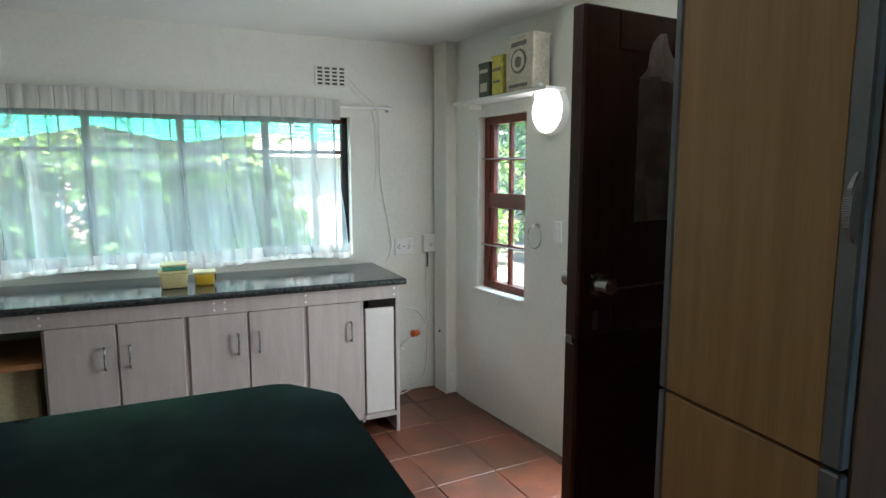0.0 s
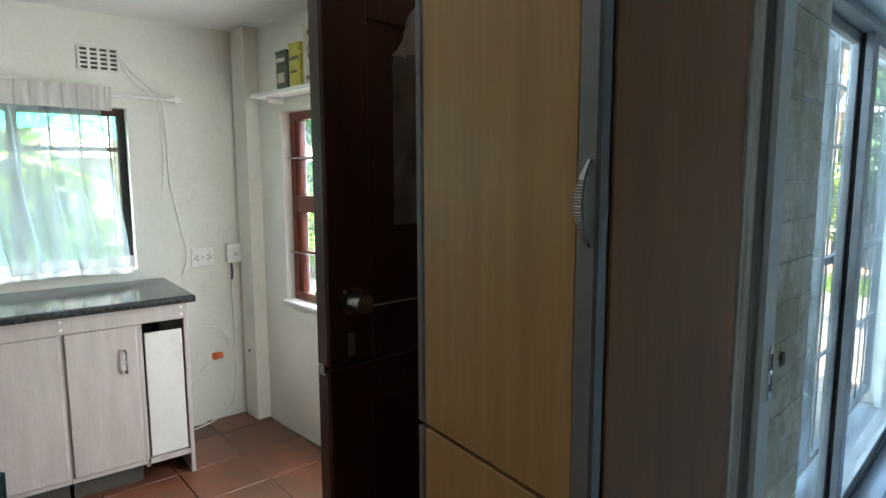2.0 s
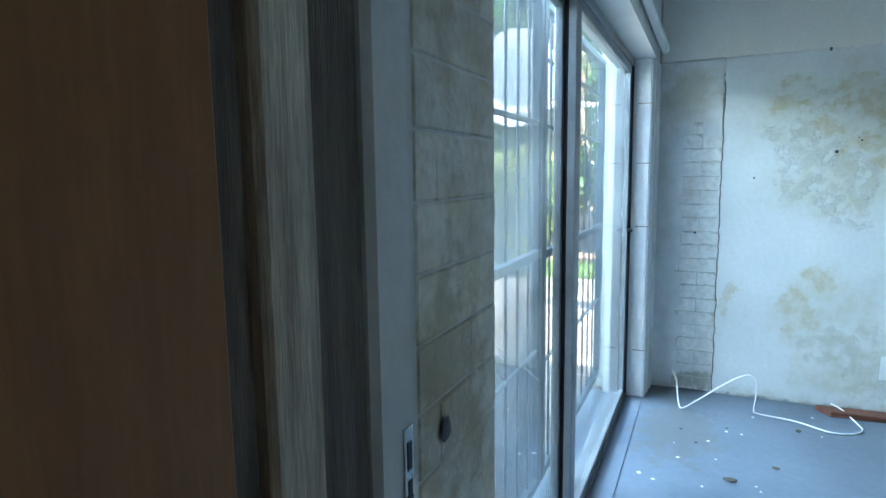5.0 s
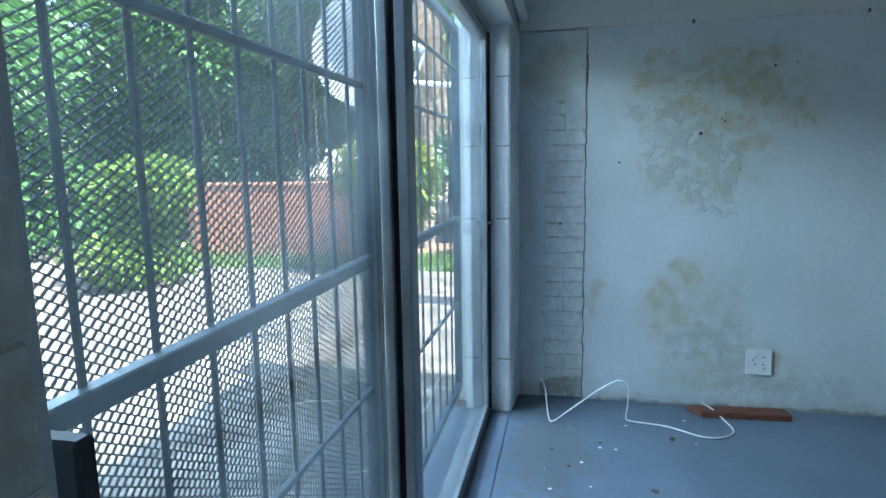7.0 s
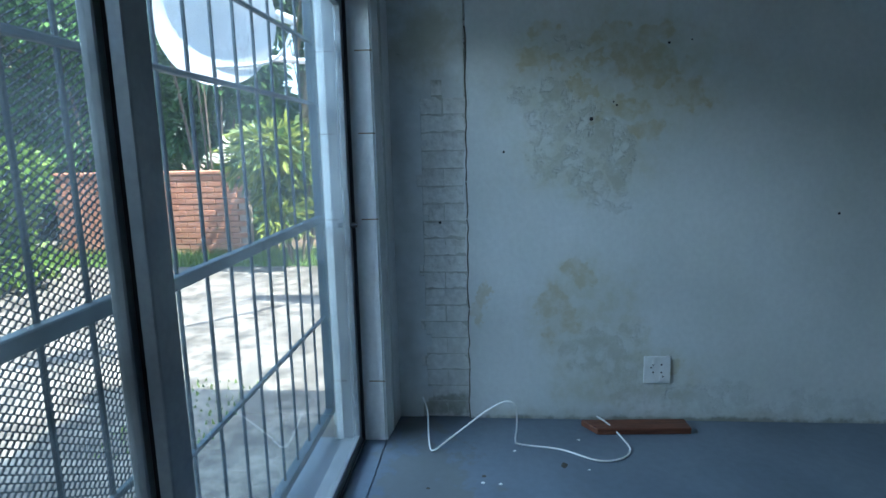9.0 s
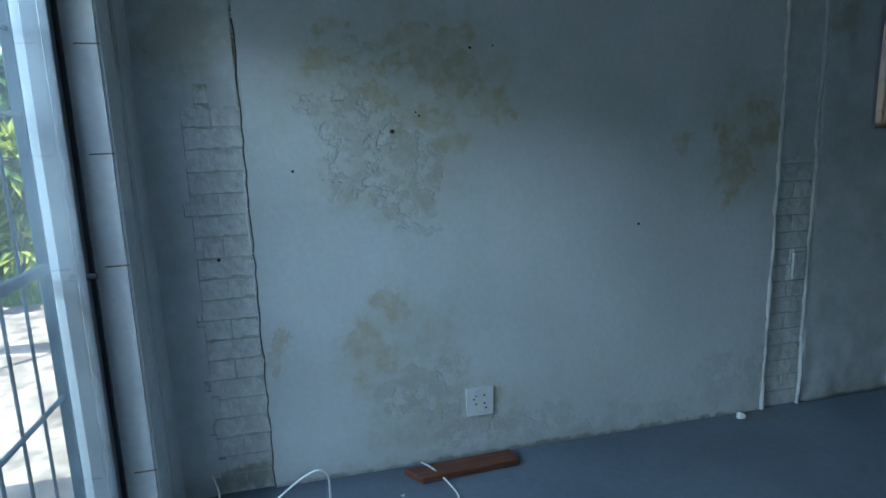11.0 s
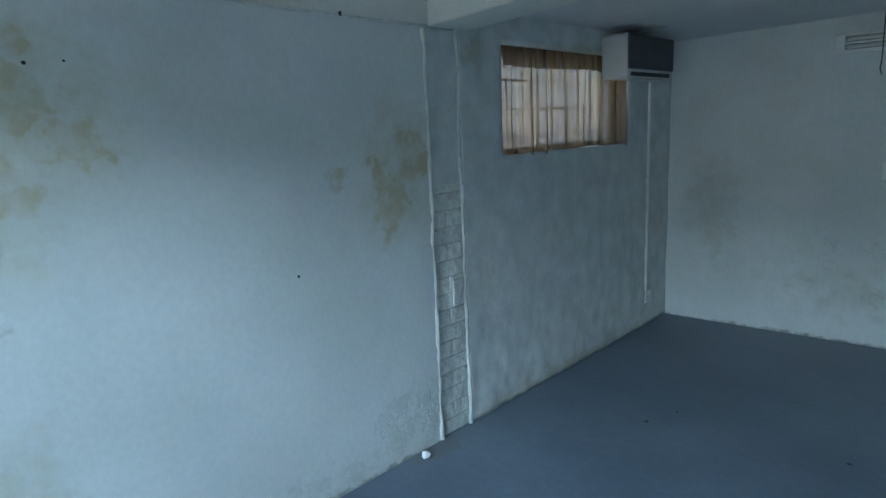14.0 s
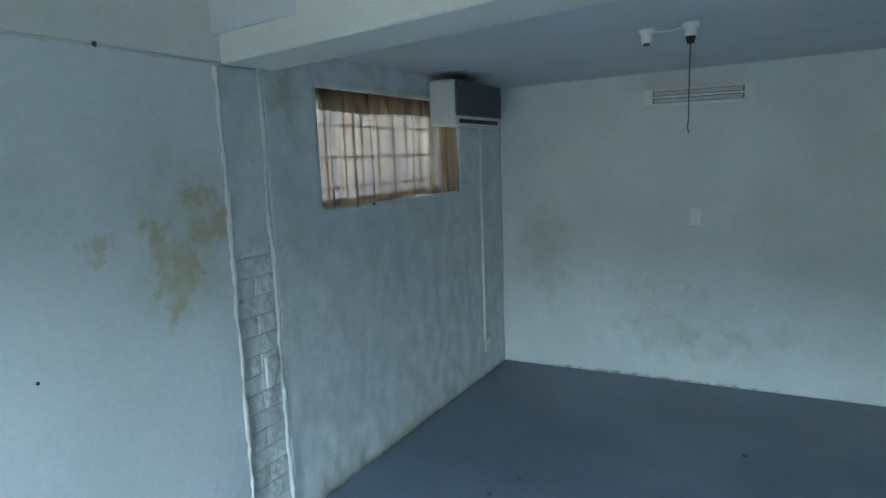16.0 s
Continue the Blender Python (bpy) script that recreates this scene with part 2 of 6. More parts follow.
def stain(m, spots, color, amount=0.6, wander=0.07, fine=0.02, rim=0.3, peel=0.0, patchy=0.5, edge=0.18):
    """Damp stains and peeled patches on the east wall: ragged patches (y, z, half width, half height)."""
    n, l = m.node_tree.nodes, m.node_tree.links
    b = n["Principled BSDF"]
    src = b.inputs["Base Color"].links[0].from_socket

    def math_(op, x, y=None, z=None):
        q = n.new("ShaderNodeMath")
        q.operation = op
        for i, v in enumerate((x, y, z)):
            if v is not None:
                if isinstance(v, (int, float)):
                    q.inputs[i].default_value = v
                else:
                    l.new(v, q.inputs[i])
        return q.outputs[0]

    def ranged(v, a0, a1, b0, b1):
        q = n.new("ShaderNodeMapRange")
        q.interpolation_type = "SMOOTHSTEP"
        for k, w in zip(("From Min", "From Max", "To Min", "To Max"), (a0, a1, b0, b1)):
            q.inputs[k].default_value = w
        l.new(v, q.inputs["Value"])
        return q.outputs[0]

    geo = n.new("ShaderNodeNewGeometry")
    where = geo.outputs["Position"]
    for scale, size in ((7.0, wander), (30.0, fine)):
        nz, off, mad = n.new("ShaderNodeTexNoise"), n.new("ShaderNodeVectorMath"), n.new("ShaderNodeVectorMath")
        nz.inputs["Scale"].default_value, nz.inputs["Detail"].default_value = scale, 5
        l.new(geo.outputs["Position"], nz.inputs["Vector"])
        off.operation, mad.operation = "SUBTRACT", "MULTIPLY_ADD"
        off.inputs[1].default_value = (0.5, 0.5, 0.5)
        mad.inputs[1].default_value = (0, size * 2.4, size * 2.4)
        l.new(nz.outputs["Color"], off.inputs[0])
        l.new(off.outputs[0], mad.inputs[0])
        l.new(where, mad.inputs[2])
        where = mad.outputs[0]
    total = None
    for y, z, ry, rz in spots:
        sub, div, ln = n.new("ShaderNodeVectorMath"), n.new("ShaderNodeVectorMath"), n.new("ShaderNodeVectorMath")
        sub.operation, div.operation, ln.operation = "SUBTRACT", "DIVIDE", "LENGTH"
        sub.inputs[1].default_value, div.inputs[1].default_value = (E, y, z), (0.3, ry, rz)
        l.new(where, sub.inputs[0])
        l.new(sub.outputs[0], div.inputs[0])
        l.new(div.outputs[0], ln.inputs[0])
        total = ln.outputs["Value"] if total is None else math_("MINIMUM", total, ln.outputs["Value"])
    inside = ranged(total, 1 - edge, 1 + edge, 1, 0)
    mott = n.new("ShaderNodeTexNoise")
    mott.inputs["Scale"].default_value, mott.inputs["Detail"].default_value, mott.inputs["Roughness"].default_value = 11, 8, 0.65
    l.new(geo.outputs["Position"], mott.inputs["Vector"])
    fac = math_("MULTIPLY", inside, ranged(mott.outputs["Fac"], 0.38, 0.62, amount * (1 - patchy), amount))
    if rim:
        band = math_("MULTIPLY", ranged(total, 0.75, 0.97, 0, 1), ranged(total, 0.97, 1.12, 1, 0))
        fac = math_("MULTIPLY_ADD", math_("MULTIPLY", band, ranged(mott.outputs["Fac"], 0.45, 0.6, 0, 1)), rim, fac)
    mix = n.new("ShaderNodeMix")
    mix.data_type = "RGBA"
    mix.inputs["B"].default_value = (*color, 1)
    l.new(fac, mix.inputs["Factor"])
    l.new(src, mix.inputs["A"])
    l.new(mix.outputs["Result"], b.inputs["Base Color"])
    if peel:
        bp = n.new("ShaderNodeBump")
        bp.inputs["Strength"].default_value, bp.inputs["Distance"].default_value = 0.9, peel
        l.new(math_("MULTIPLY", inside, ranged(mott.outputs["Fac"], 0.42, 0.52, -1, 0.3)), bp.inputs["Height"])
        l.new(b.inputs["Normal"].links[0].from_socket, bp.inputs["Normal"])
        l.new(bp.outputs[0], b.inputs["Normal"])
    return m


E = 5.55            # east plaster face of the painted room
# faint yellow wash round the damp patches
stain(M["plaster"], [(-0.45, 1.70, 0.50, 0.28), (-0.34, 1.34, 0.30, 0.20), (-2.08, 1.42, 0.22, 0.28), (-0.35, 0.55, 0.26, 0.28), (-0.55, 0.25, 0.36, 0.18)], (0.49, 0.46, 0.29), 0.44, 0.14, 0.03, 0.05, 0, 0.55, 0.4)
# ochre patches
stain(M["plaster"], [(-0.53, 1.865, 0.19, 0.062), (-0.51, 1.79, 0.10, 0.065), (-0.63, 1.715, 0.17, 0.06), (-0.80, 1.60, 0.08, 0.055), (-0.12, 1.79, 0.09, 0.055), (-0.28, 1.748, 0.14, 0.022),
                     (-0.62, 1.43, 0.07, 0.06), (-0.394, 1.504, 0.03, 0.022), (-0.32, 1.64, 0.08, 0.03), (-0.15, 1.91, 0.06, 0.035), (-0.48, 1.56, 0.12, 0.05)], OCHRE, 0.46, 0.11, 0.04, 0.14, 0.0, 0.6, 0.25)
stain(M["plaster"], [(-1.945, 1.398, 0.060, 0.09), (-2.018, 1.285, 0.075, 0.13), (-2.14, 1.48, 0.11, 0.13), (-1.724, 1.426, 0.065, 0.03), (-1.741, 1.383, 0.022, 0.022), (-2.215, 1.42, 0.045, 0.05), (-1.982, 1.123, 0.025, 0.03)], OCHRE, 0.50, 0.09, 0.035, 0.20, 0.0, 0.7, 0.25)
stain(M["plaster"], [(-0.306, 0.762, 0.07, 0.045), (-0.194, 0.58, 0.075, 0.14), (-0.25, 0.50, 0.10, 0.05), (-0.794, 0.30, 0.045, 0.06), (0.17, 0.6, 0.03, 0.12)], (0.50, 0.41, 0.21), 0.46, 0.10, 0.035, 0.12, 0.0, 0.6, 0.25)
# blistered paint with grey mould
stain(M["plaster"], [(-0.204, 1.623, 0.045, 0.07), (-0.13, 1.37, 0.04, 0.09), (-0.227, 1.303, 0.08, 0.04), (-0.51, 1.33, 0.05, 0.12), (-0.279, 1.843, 0.05, 0.022), (-0.44, 1.12, 0.09, 0.07), (-0.36, 1.22, 0.09, 0.05),
                     (-0.05, 1.62, 0.06, 0.05), (-0.40, 1.42, 0.13, 0.07), (-0.28, 1.50, 0.12, 0.07), (-0.15, 1.48, 0.07, 0.05)], MOULD, 0.22, 0.13, 0.06, 0.10, 0.0025, 0.95, 0.35)
stain(M["plaster"], [(-0.483, 0.413, 0.13, 0.09), (-0.558, 0.254, 0.12, 0.07), (-0.33, 0.33, 0.10, 0.07), (-0.70, 0.13, 0.20, 0.08), (-1.02, 0.14, 0.16, 0.08), (-1.98, 0.22, 0.16, 0.14), (-1.5, 0.08, 0.3, 0.07), (-2.2, 0.20, 0.06, 0.14)], (0.24, 0.25, 0.20), 0.22, 0.12, 0.05, 0.08, 0.002, 0.95, 0.35)
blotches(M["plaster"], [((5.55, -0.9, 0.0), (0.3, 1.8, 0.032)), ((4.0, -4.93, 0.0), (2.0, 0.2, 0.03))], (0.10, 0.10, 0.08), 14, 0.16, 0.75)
blotches(M["plaster"], [((5.55, -0.9, 0.0), (0.3, 1.6, 0.08)), ((2.2, 0.6, 1.0), (0.1, 0.1, 0.8)), ((5.4, 0.62, 1.9), (0.2, 0.1, 0.4)), ((4.0, -4.93, 0.35), (0.9, 0.2, 0.25)), ((5.2, -4.93, 0.9), (0.25, 0.2, 0.5))], DUST, 8, 0.22, 0.4)
veins(M["plaster"], [((5.4, 0.6, 1.2), (0.2, 0.1, 1.0)), ((4.2, -5.0, 0.5), (0.8, 0.2, 0.3))], (0.16, 0.14, 0.09), 7, 0.03, 0.2)
blotches(M["rough_plaster"], [((5.55, 0.42, 1.88), (0.3, 0.30, 0.24)), ((5.55, -2.62, 1.95), (0.3, 0.12, 0.12)), ((5.55, -3.7, 2.03), (0.3, 0.9, 0.05)), ((5.55, -3.5, 0.0), (0.3, 1.5, 0.10)), ((5.55, -4.6, 0.3), (0.3, 0.08, 0.2))], (0.40, 0.37, 0.22), 9, 0.2, 0.5)
blotches(M["brick_paint"], [((5.55, 0.45, 1.80), (0.3, 0.3, 0.22)), ((5.55, 0.3, 0.06), (0.3, 0.3, 0.10)) ], (0.24, 0.24, 0.17), 8, 0.10, 0.65)
# mould near the top; the tall spot at y 0.58 paints the pier's shadow
blotches(M["mortar_paint"], [((5.55, 0.42, 1.85), (0.3, 0.35, 0.28)), ((5.55, 0.58, 1.0), (0.3, 0.10, 1.4))], (0.24, 0.24, 0.17), 7, 0.12, 0.7)
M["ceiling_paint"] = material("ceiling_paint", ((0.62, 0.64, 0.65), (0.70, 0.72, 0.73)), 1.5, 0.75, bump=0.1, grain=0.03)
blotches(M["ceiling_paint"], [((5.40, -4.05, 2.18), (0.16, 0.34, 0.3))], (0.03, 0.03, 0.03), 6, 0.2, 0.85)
M["beam_paint"] = material("beam_paint", ((0.74, 0.73, 0.66), (0.80, 0.79, 0.73)), 2, 0.7, bump=0.2, grain=0.03)
M["floor_paint"] = material("floor_paint", ((0.105, 0.132, 0.17), (0.15, 0.182, 0.225)), 1.6, 0.38, bump=0.12, fine=25, grain=0.07, rough_var=0.12)
blotches(M["floor_paint"], [((4.9, 0.4, 0), (0.7, 0.35, 0.2)), ((5.45, 0.5, 0), (0.2, 0.2, 0.2)), ((5.5, -2.2, 0), (0.12, 0.3, 0.2))], (0.13, 0.125, 0.10), 9, 0.05, 0.45)
M["aluminium"] = material("aluminium", ((0.27, 0.285, 0.30), (0.35, 0.365, 0.38)), 6, 0.45, metal=0.6, bump=0.03, grain=0.06)
M["dark_gasket"] = material("dark_gasket", ((0.02, 0.022, 0.026), (0.035, 0.037, 0.04)), 6, 0.6, bump=0.05)
M["gate_paint"] = material("gate_paint", ((0.032, 0.058, 0.080), (0.052, 0.085, 0.108)), 12, 0.5, bump=0.2, fine=80, grain=0.1)
M["mesh_metal"] = material("mesh_metal", ((0.012, 0.017, 0.021), (0.024, 0.032, 0.038)), 12, 0.8, bump=0, grain=0.1)
M["glass"] = glass("glass")
M["obscure_glass"] = glass("obscure_glass", (0.85, 0.86, 0.84), 0.1, (0.35, 0.8))
M["birch"] = material("birch", ((0.455, 0.26, 0.098), (0.53, 0.315, 0.128)), 5, 0.36, bump=0.04, fine=40, grain=0.05, stretch=(6, 6, 0.35))
M["brown_side"] = material("brown_side", ((0.33, 0.148, 0.055), (0.39, 0.183, 0.072)), 4, 0.5, bump=0.05, fine=40, grain=0.08, stretch=(5, 5, 0.4))
M["grey_trim"] = material("grey_trim", ((0.20, 0.215, 0.225), (0.25, 0.265, 0.275)), 8, 0.4, metal=0.3, bump=0.05, grain=0.05)
M["steel"] = material("steel", ((0.50, 0.50, 0.49), (0.62, 0.62, 0.60)), 20, 0.25, metal=1.0, bump=0.03, grain=0.05)
M["dull_steel"] = material("dull_steel", ((0.22, 0.23, 0.23), (0.32, 0.33, 0.33)), 20, 0.35, metal=0.9, bump=0.03, grain=0.05)
M["dark_wood"] = material("dark_wood", ((0.045, 0.010, 0.006), (0.075, 0.018, 0.010)), 5, 0.35, bump=0.15, fine=50, grain=0.25, stretch=(9, 9, 0.6))
M["red_wood"] = material("red_wood", ((0.13, 0.025, 0.012), (0.20, 0.045, 0.022)), 7, 0.35, bump=0.12, fine=60, grain=0.2, stretch=(8, 8, 0.8))
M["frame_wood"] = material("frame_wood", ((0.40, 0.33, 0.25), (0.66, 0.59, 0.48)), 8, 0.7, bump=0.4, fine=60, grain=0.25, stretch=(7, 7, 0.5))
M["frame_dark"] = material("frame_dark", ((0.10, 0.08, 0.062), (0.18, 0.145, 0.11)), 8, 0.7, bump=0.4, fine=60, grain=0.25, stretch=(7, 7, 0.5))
M["cabinet"] = material("cabinet", ((0.42, 0.375, 0.355), (0.48, 0.435, 0.415)), 5, 0.5, bump=0.05, fine=70, grain=0.06, stretch=(5, 5, 0.6))
M["cabinet_white"] = material("cabinet_white", ((0.62, 0.60, 0.585), (0.68, 0.66, 0.64)), 5, 0.5, bump=0.04, grain=0.03)
# near-black for recessed parts: the shade inside is put into the colour
M["recess_shade"] = material("recess_shade", ((0.05, 0.045, 0.04), (0.08, 0.07, 0.06)), 5, 0.8, bump=0.05)
M["granite"] = material("granite", ((0.012, 0.016, 0.016), (0.05, 0.06, 0.06)), 60, 0.12, bump=0.02, fine=200, grain=0.5, rough_var=0.05)
M["table_green"] = material("table_green", ((0.009, 0.012, 0.012), (0.014, 0.021, 0.021)), 4, 0.22, bump=0.10, fine=9, grain=0.15, rough_var=0.08, depth=0.02, spec=0.1)


def green_gloss(m):
    """Coloured gloss of a stretched green plastic cloth, stronger at a grazing view."""
    n, l = m.node_tree.nodes, m.node_tree.links
    b = n["Principled BSDF"]
    b.inputs["IOR"].default_value = 1.1
    gl, lw, pw, mx = n.new("ShaderNodeBsdfGlossy"), n.new("ShaderNodeLayerWeight"), n.new("ShaderNodeMath"), n.new("ShaderNodeMixShader")
    gl.inputs["Color"].default_value = (0.10, 0.34, 0.36, 1)
    gl.inputs["Roughness"].default_value = 0.16
    l.new(b.inputs["Normal"].links[0].from_socket, gl.inputs["Normal"])
    pw.operation = "POWER"
    pw.inputs[1].default_value = 6.5
    l.new(lw.outputs["Facing"], pw.inputs[0])
    l.new(pw.outputs[0], mx.inputs[0])
    l.new(b.outputs[0], mx.inputs[1])
    l.new(gl.outputs[0], mx.inputs[2])
    l.new(mx.outputs[0], n["Material Output"].inputs["Surface"])


green_gloss(M["table_green"])
M["white_plastic"] = material("white_plastic", ((0.80, 0.80, 0.78), (0.86, 0.86, 0.84)), 14, 0.35, bump=0.02, grain=0.03)
M["black"] = material("black", ((0.012, 0.012, 0.013), (0.025, 0.025, 0.026)), 14, 0.5, bump=0.05)
M["orange_plastic"] = material("orange_plastic", ((0.65, 0.13, 0.03), (0.75, 0.18, 0.05)), 14, 0.4, bump=0.02)
M["cream_plastic"] = material("cream_plastic", ((0.62, 0.56, 0.28), (0.70, 0.64, 0.34)), 14, 0.4, bump=0.02, grain=0.04)
M["yellow_plastic"] = material("yellow_plastic", ((0.66, 0.42, 0.03), (0.74, 0.50, 0.06)), 14, 0.4, bump=0.02, grain=0.05)
M["teal_plastic"] = material("teal_plastic", ((0.08, 0.35, 0.26), (0.12, 0.42, 0.32)), 14, 0.4, bump=0.02)
M["beige_box"] = material("beige_box", ((0.42, 0.36, 0.22), (0.48, 0.42, 0.27)), 6, 0.6, bump=0.05)
M["tin_dark"] = material("tin_dark", ((0.035, 0.06, 0.04), (0.07, 0.09, 0.06)), 25, 0.4, bump=0.05, grain=0.3)
M["tin_yellow"] = material("tin_yellow", ((0.42, 0.40, 0.05), (0.55, 0.52, 0.10)), 25, 0.4, bump=0.05, grain=0.25)
M["tin_cream"] = material("tin_cream", ((0.50, 0.46, 0.36), (0.62, 0.58, 0.47)), 18, 0.4, bump=0.05, grain=0.15)
M["tin_print"] = material("tin_print", ((0.10, 0.09, 0.08), (0.2, 0.18, 0.15)), 30, 0.5, bump=0, grain=0.3)
M["sheer"] = cloth("sheer", (0.66, 0.81, 0.90), 0.56, 12, 0.6, 0.08)
M["sheer_thick"] = cloth("sheer_thick", (0.86, 0.83, 0.82), 0.22, 24, 0.8, 0.15)
M["brown_cloth"] = cloth("brown_cloth", (0.155, 0.108, 0.058), 0.055, 11, 0.45, 0.12)
M["brown_heading"] = cloth("brown_heading", (0.36, 0.25, 0.145), 0.1, 13, 0.5, 0.2)
M["bag"] = cloth("bag", (0.80, 0.77, 0.74), 0.5, 14, 0.5)
M["shade_net"] = cloth("shade_net", (0.05, 0.62, 0.42), 0.25, 20, 0.8)
M["ac_white"] = material("ac_white", ((0.60, 0.60, 0.58), (0.66, 0.66, 0.64)), 9, 0.4, bump=0.02, grain=0.03)
M["ac_grey"] = material("ac_grey", ((0.055, 0.058, 0.062), (0.08, 0.083, 0.088)), 9, 0.4, bump=0.02, grain=0.04)
M["plank"] = material("plank", ((0.10, 0.035, 0.018), (0.18, 0.065, 0.035)), 8, 0.55, bump=0.3, fine=60, grain=0.25, stretch=(8, 0.8, 8))
M["paving"] = material("paving", ((0.085, 0.074, 0.06), (0.235, 0.205, 0.165)), 4.5, 0.9, bump=0.6, fine=16, grain=0.35, depth=0.03)
M["soil"] = material("soil", ((0.16, 0.10, 0.06), (0.26, 0.17, 0.10)), 2, 0.95, bump=0.6, fine=20, grain=0.3, depth=0.04)
M["grass"] = material("grass", ((0.06, 0.13, 0.02), (0.13, 0.21, 0.04)), 2.5, 0.9, bump=0, fine=30, grain=0.35)
M["garden_brick"] = material("garden_brick", ((0.42, 0.17, 0.095), (0.52, 0.24, 0.14)), 6, 0.85, bump=0.3, fine=40, grain=0.2, vary=0.15)
M["garden_mortar"] = material("garden_mortar", ((0.36, 0.26, 0.2), (0.44, 0.33, 0.26)), 6, 0.9, bump=0.3)
M["bark"] = material("bark", ((0.10, 0.075, 0.05), (0.20, 0.15, 0.11)), 6, 0.9, bump=0.8, fine=30, grain=0.3, stretch=(2, 2, 0.5), depth=0.03)
M["palm_bark"] = material("palm_bark", ((0.30, 0.22, 0.17), (0.44, 0.34, 0.27)), 6, 0.9, bump=0.8, fine=30, grain=0.3, depth=0.03)
M["dish"] = material("dish", ((0.55, 0.57, 0.58), (0.62, 0.64, 0.65)), 4, 0.5, bump=0.02)
M["outside_wall"] = material("outside_wall", ((0.44, 0.42, 0.38), (0.52, 0.50, 0.46)), 2, 0.8, bump=0.3)
M["roof_tile"] = material("roof_tile", ((0.22, 0.18, 0.15), (0.32, 0.27, 0.23)), 3, 0.8, bump=0.5)
# whitish pier paint, brightened further to stand in for daylight on the reveal
M["pier_lit_paint"] = material("pier_lit_paint", ((0.74, 0.75, 0.74), (0.84, 0.85, 0.84)), 6, 0.6, bump=0.4, fine=40, grain=0.05)
M["rust"] = material("rust", ((0.20, 0.12, 0.05), (0.34, 0.24, 0.12)), 20, 0.9, bump=0.3)
M["crack_grime"] = material("crack_grime", ((0.10, 0.095, 0.07), (0.22, 0.21, 0.16)), 20, 0.9, bump=0.4)
M["dirt"] = material("dirt", ((0.05, 0.045, 0.035), (0.1, 0.09, 0.07)), 9, 0.9, bump=0.4)


def leaf_material(name, dark, light, trans=0.35):
    m = bpy.data.materials.new(name)
    m.use_nodes = True
    n, l = m.node_tree.nodes, m.node_tree.links
    b = n["Principled BSDF"]
    geo = n.new("ShaderNodeNewGeometry")
    rp = n.new("ShaderNodeValToRGB")
    rp.color_ramp.elements[0].color = (*dark, 1)
    rp.color_ramp.elements[1].color = (*light, 1)
    l.new(geo.outputs["Random Per Island"], rp.inputs["Fac"])
    l.new(rp.outputs["Color"], b.inputs["Base Color"])
    b.inputs["Roughness"].default_value = 0.45
    t, mx = n.new("ShaderNodeBsdfTranslucent"), n.new("ShaderNodeMixShader")
    l.new(rp.outputs["Color"], t.inputs["Color"])
    mx.inputs[0].default_value = trans
    l.new(b.outputs[0], mx.inputs[1])
    l.new(t.outputs[0], mx.inputs[2])
    l.new(mx.outputs[0], n["Material Output"].inputs["Surface"])
    return m


M["leaf"] = leaf_material("leaf", (0.045, 0.115, 0.035), (0.13, 0.27, 0.07))
M["leaf_light"] = leaf_material("leaf_light", (0.07, 0.15, 0.02), (0.22, 0.32, 0.06))
M["leaf_croton"] = leaf_material("leaf_croton", (0.045, 0.11, 0.02), (0.33, 0.36, 0.05))
M["leaf_dry"] = leaf_material("leaf_dry", (0.20, 0.13, 0.07), (0.42, 0.32, 0.2))


def glow(name, color, strength):
    m = bpy.data.materials.new(name)
    m.use_nodes = True
    b = m.node_tree.nodes["Principled BSDF"]
    b.inputs["Base Color"].default_value = (0.8, 0.8, 0.8, 1)
    b.inputs["Emission Color"].default_value = (*color, 1)
    b.inputs["Emission Strength"].default_value = strength
    return m


M["lamp_glow"] = glow("lamp_glow", (1.0, 0.98, 0.95), 1.0)

# ---- building helpers ----


def box(bm, x0, x1, y0, y1, z0, z1, bevel=0.0, seg=1):
    """Adds a box to bm."""
    g = bmesh.ops.create_cube(bm, size=1.0)
    vs = g["verts"]
    bmesh.ops.scale(bm, vec=(x1 - x0, y1 - y0, z1 - z0), verts=vs)
    bmesh.ops.translate(bm, vec=((x0 + x1) / 2, (y0 + y1) / 2, (z0 + z1) / 2), verts=vs)
    if bevel:
        es = list({e for v in vs for e in v.link_edges})
        bmesh.ops.bevel(bm, geom=es, offset=bevel, segments=seg, affect="EDGES", profile=0.5)
    return bm


def bx(x0, x1, y0, y1, z0, z1, bevel=0.0, seg=1):
    return box(bmesh.new(), x0, x1, y0, y1, z0, z1, bevel, seg)


def cyl(bm, p0, p1, r0, r1=None, n=12):
    """Adds a capped cone or cylinder from p0 to p1."""
    p0, p1 = Vector(p0), Vector(p1)
    d = p1 - p0
    m = Matrix.Translation((p0 + p1) / 2) @ d.to_track_quat("Z", "Y").to_matrix().to_4x4()
    bmesh.ops.create_cone(bm, cap_ends=True, segments=n, radius1=r0, radius2=r0 if r1 is None else r1, depth=d.length, matrix=m)
    return bm


def cy(p0, p1, r0, r1=None, n=12):
    return cyl(bmesh.new(), p0, p1, r0, r1, n)


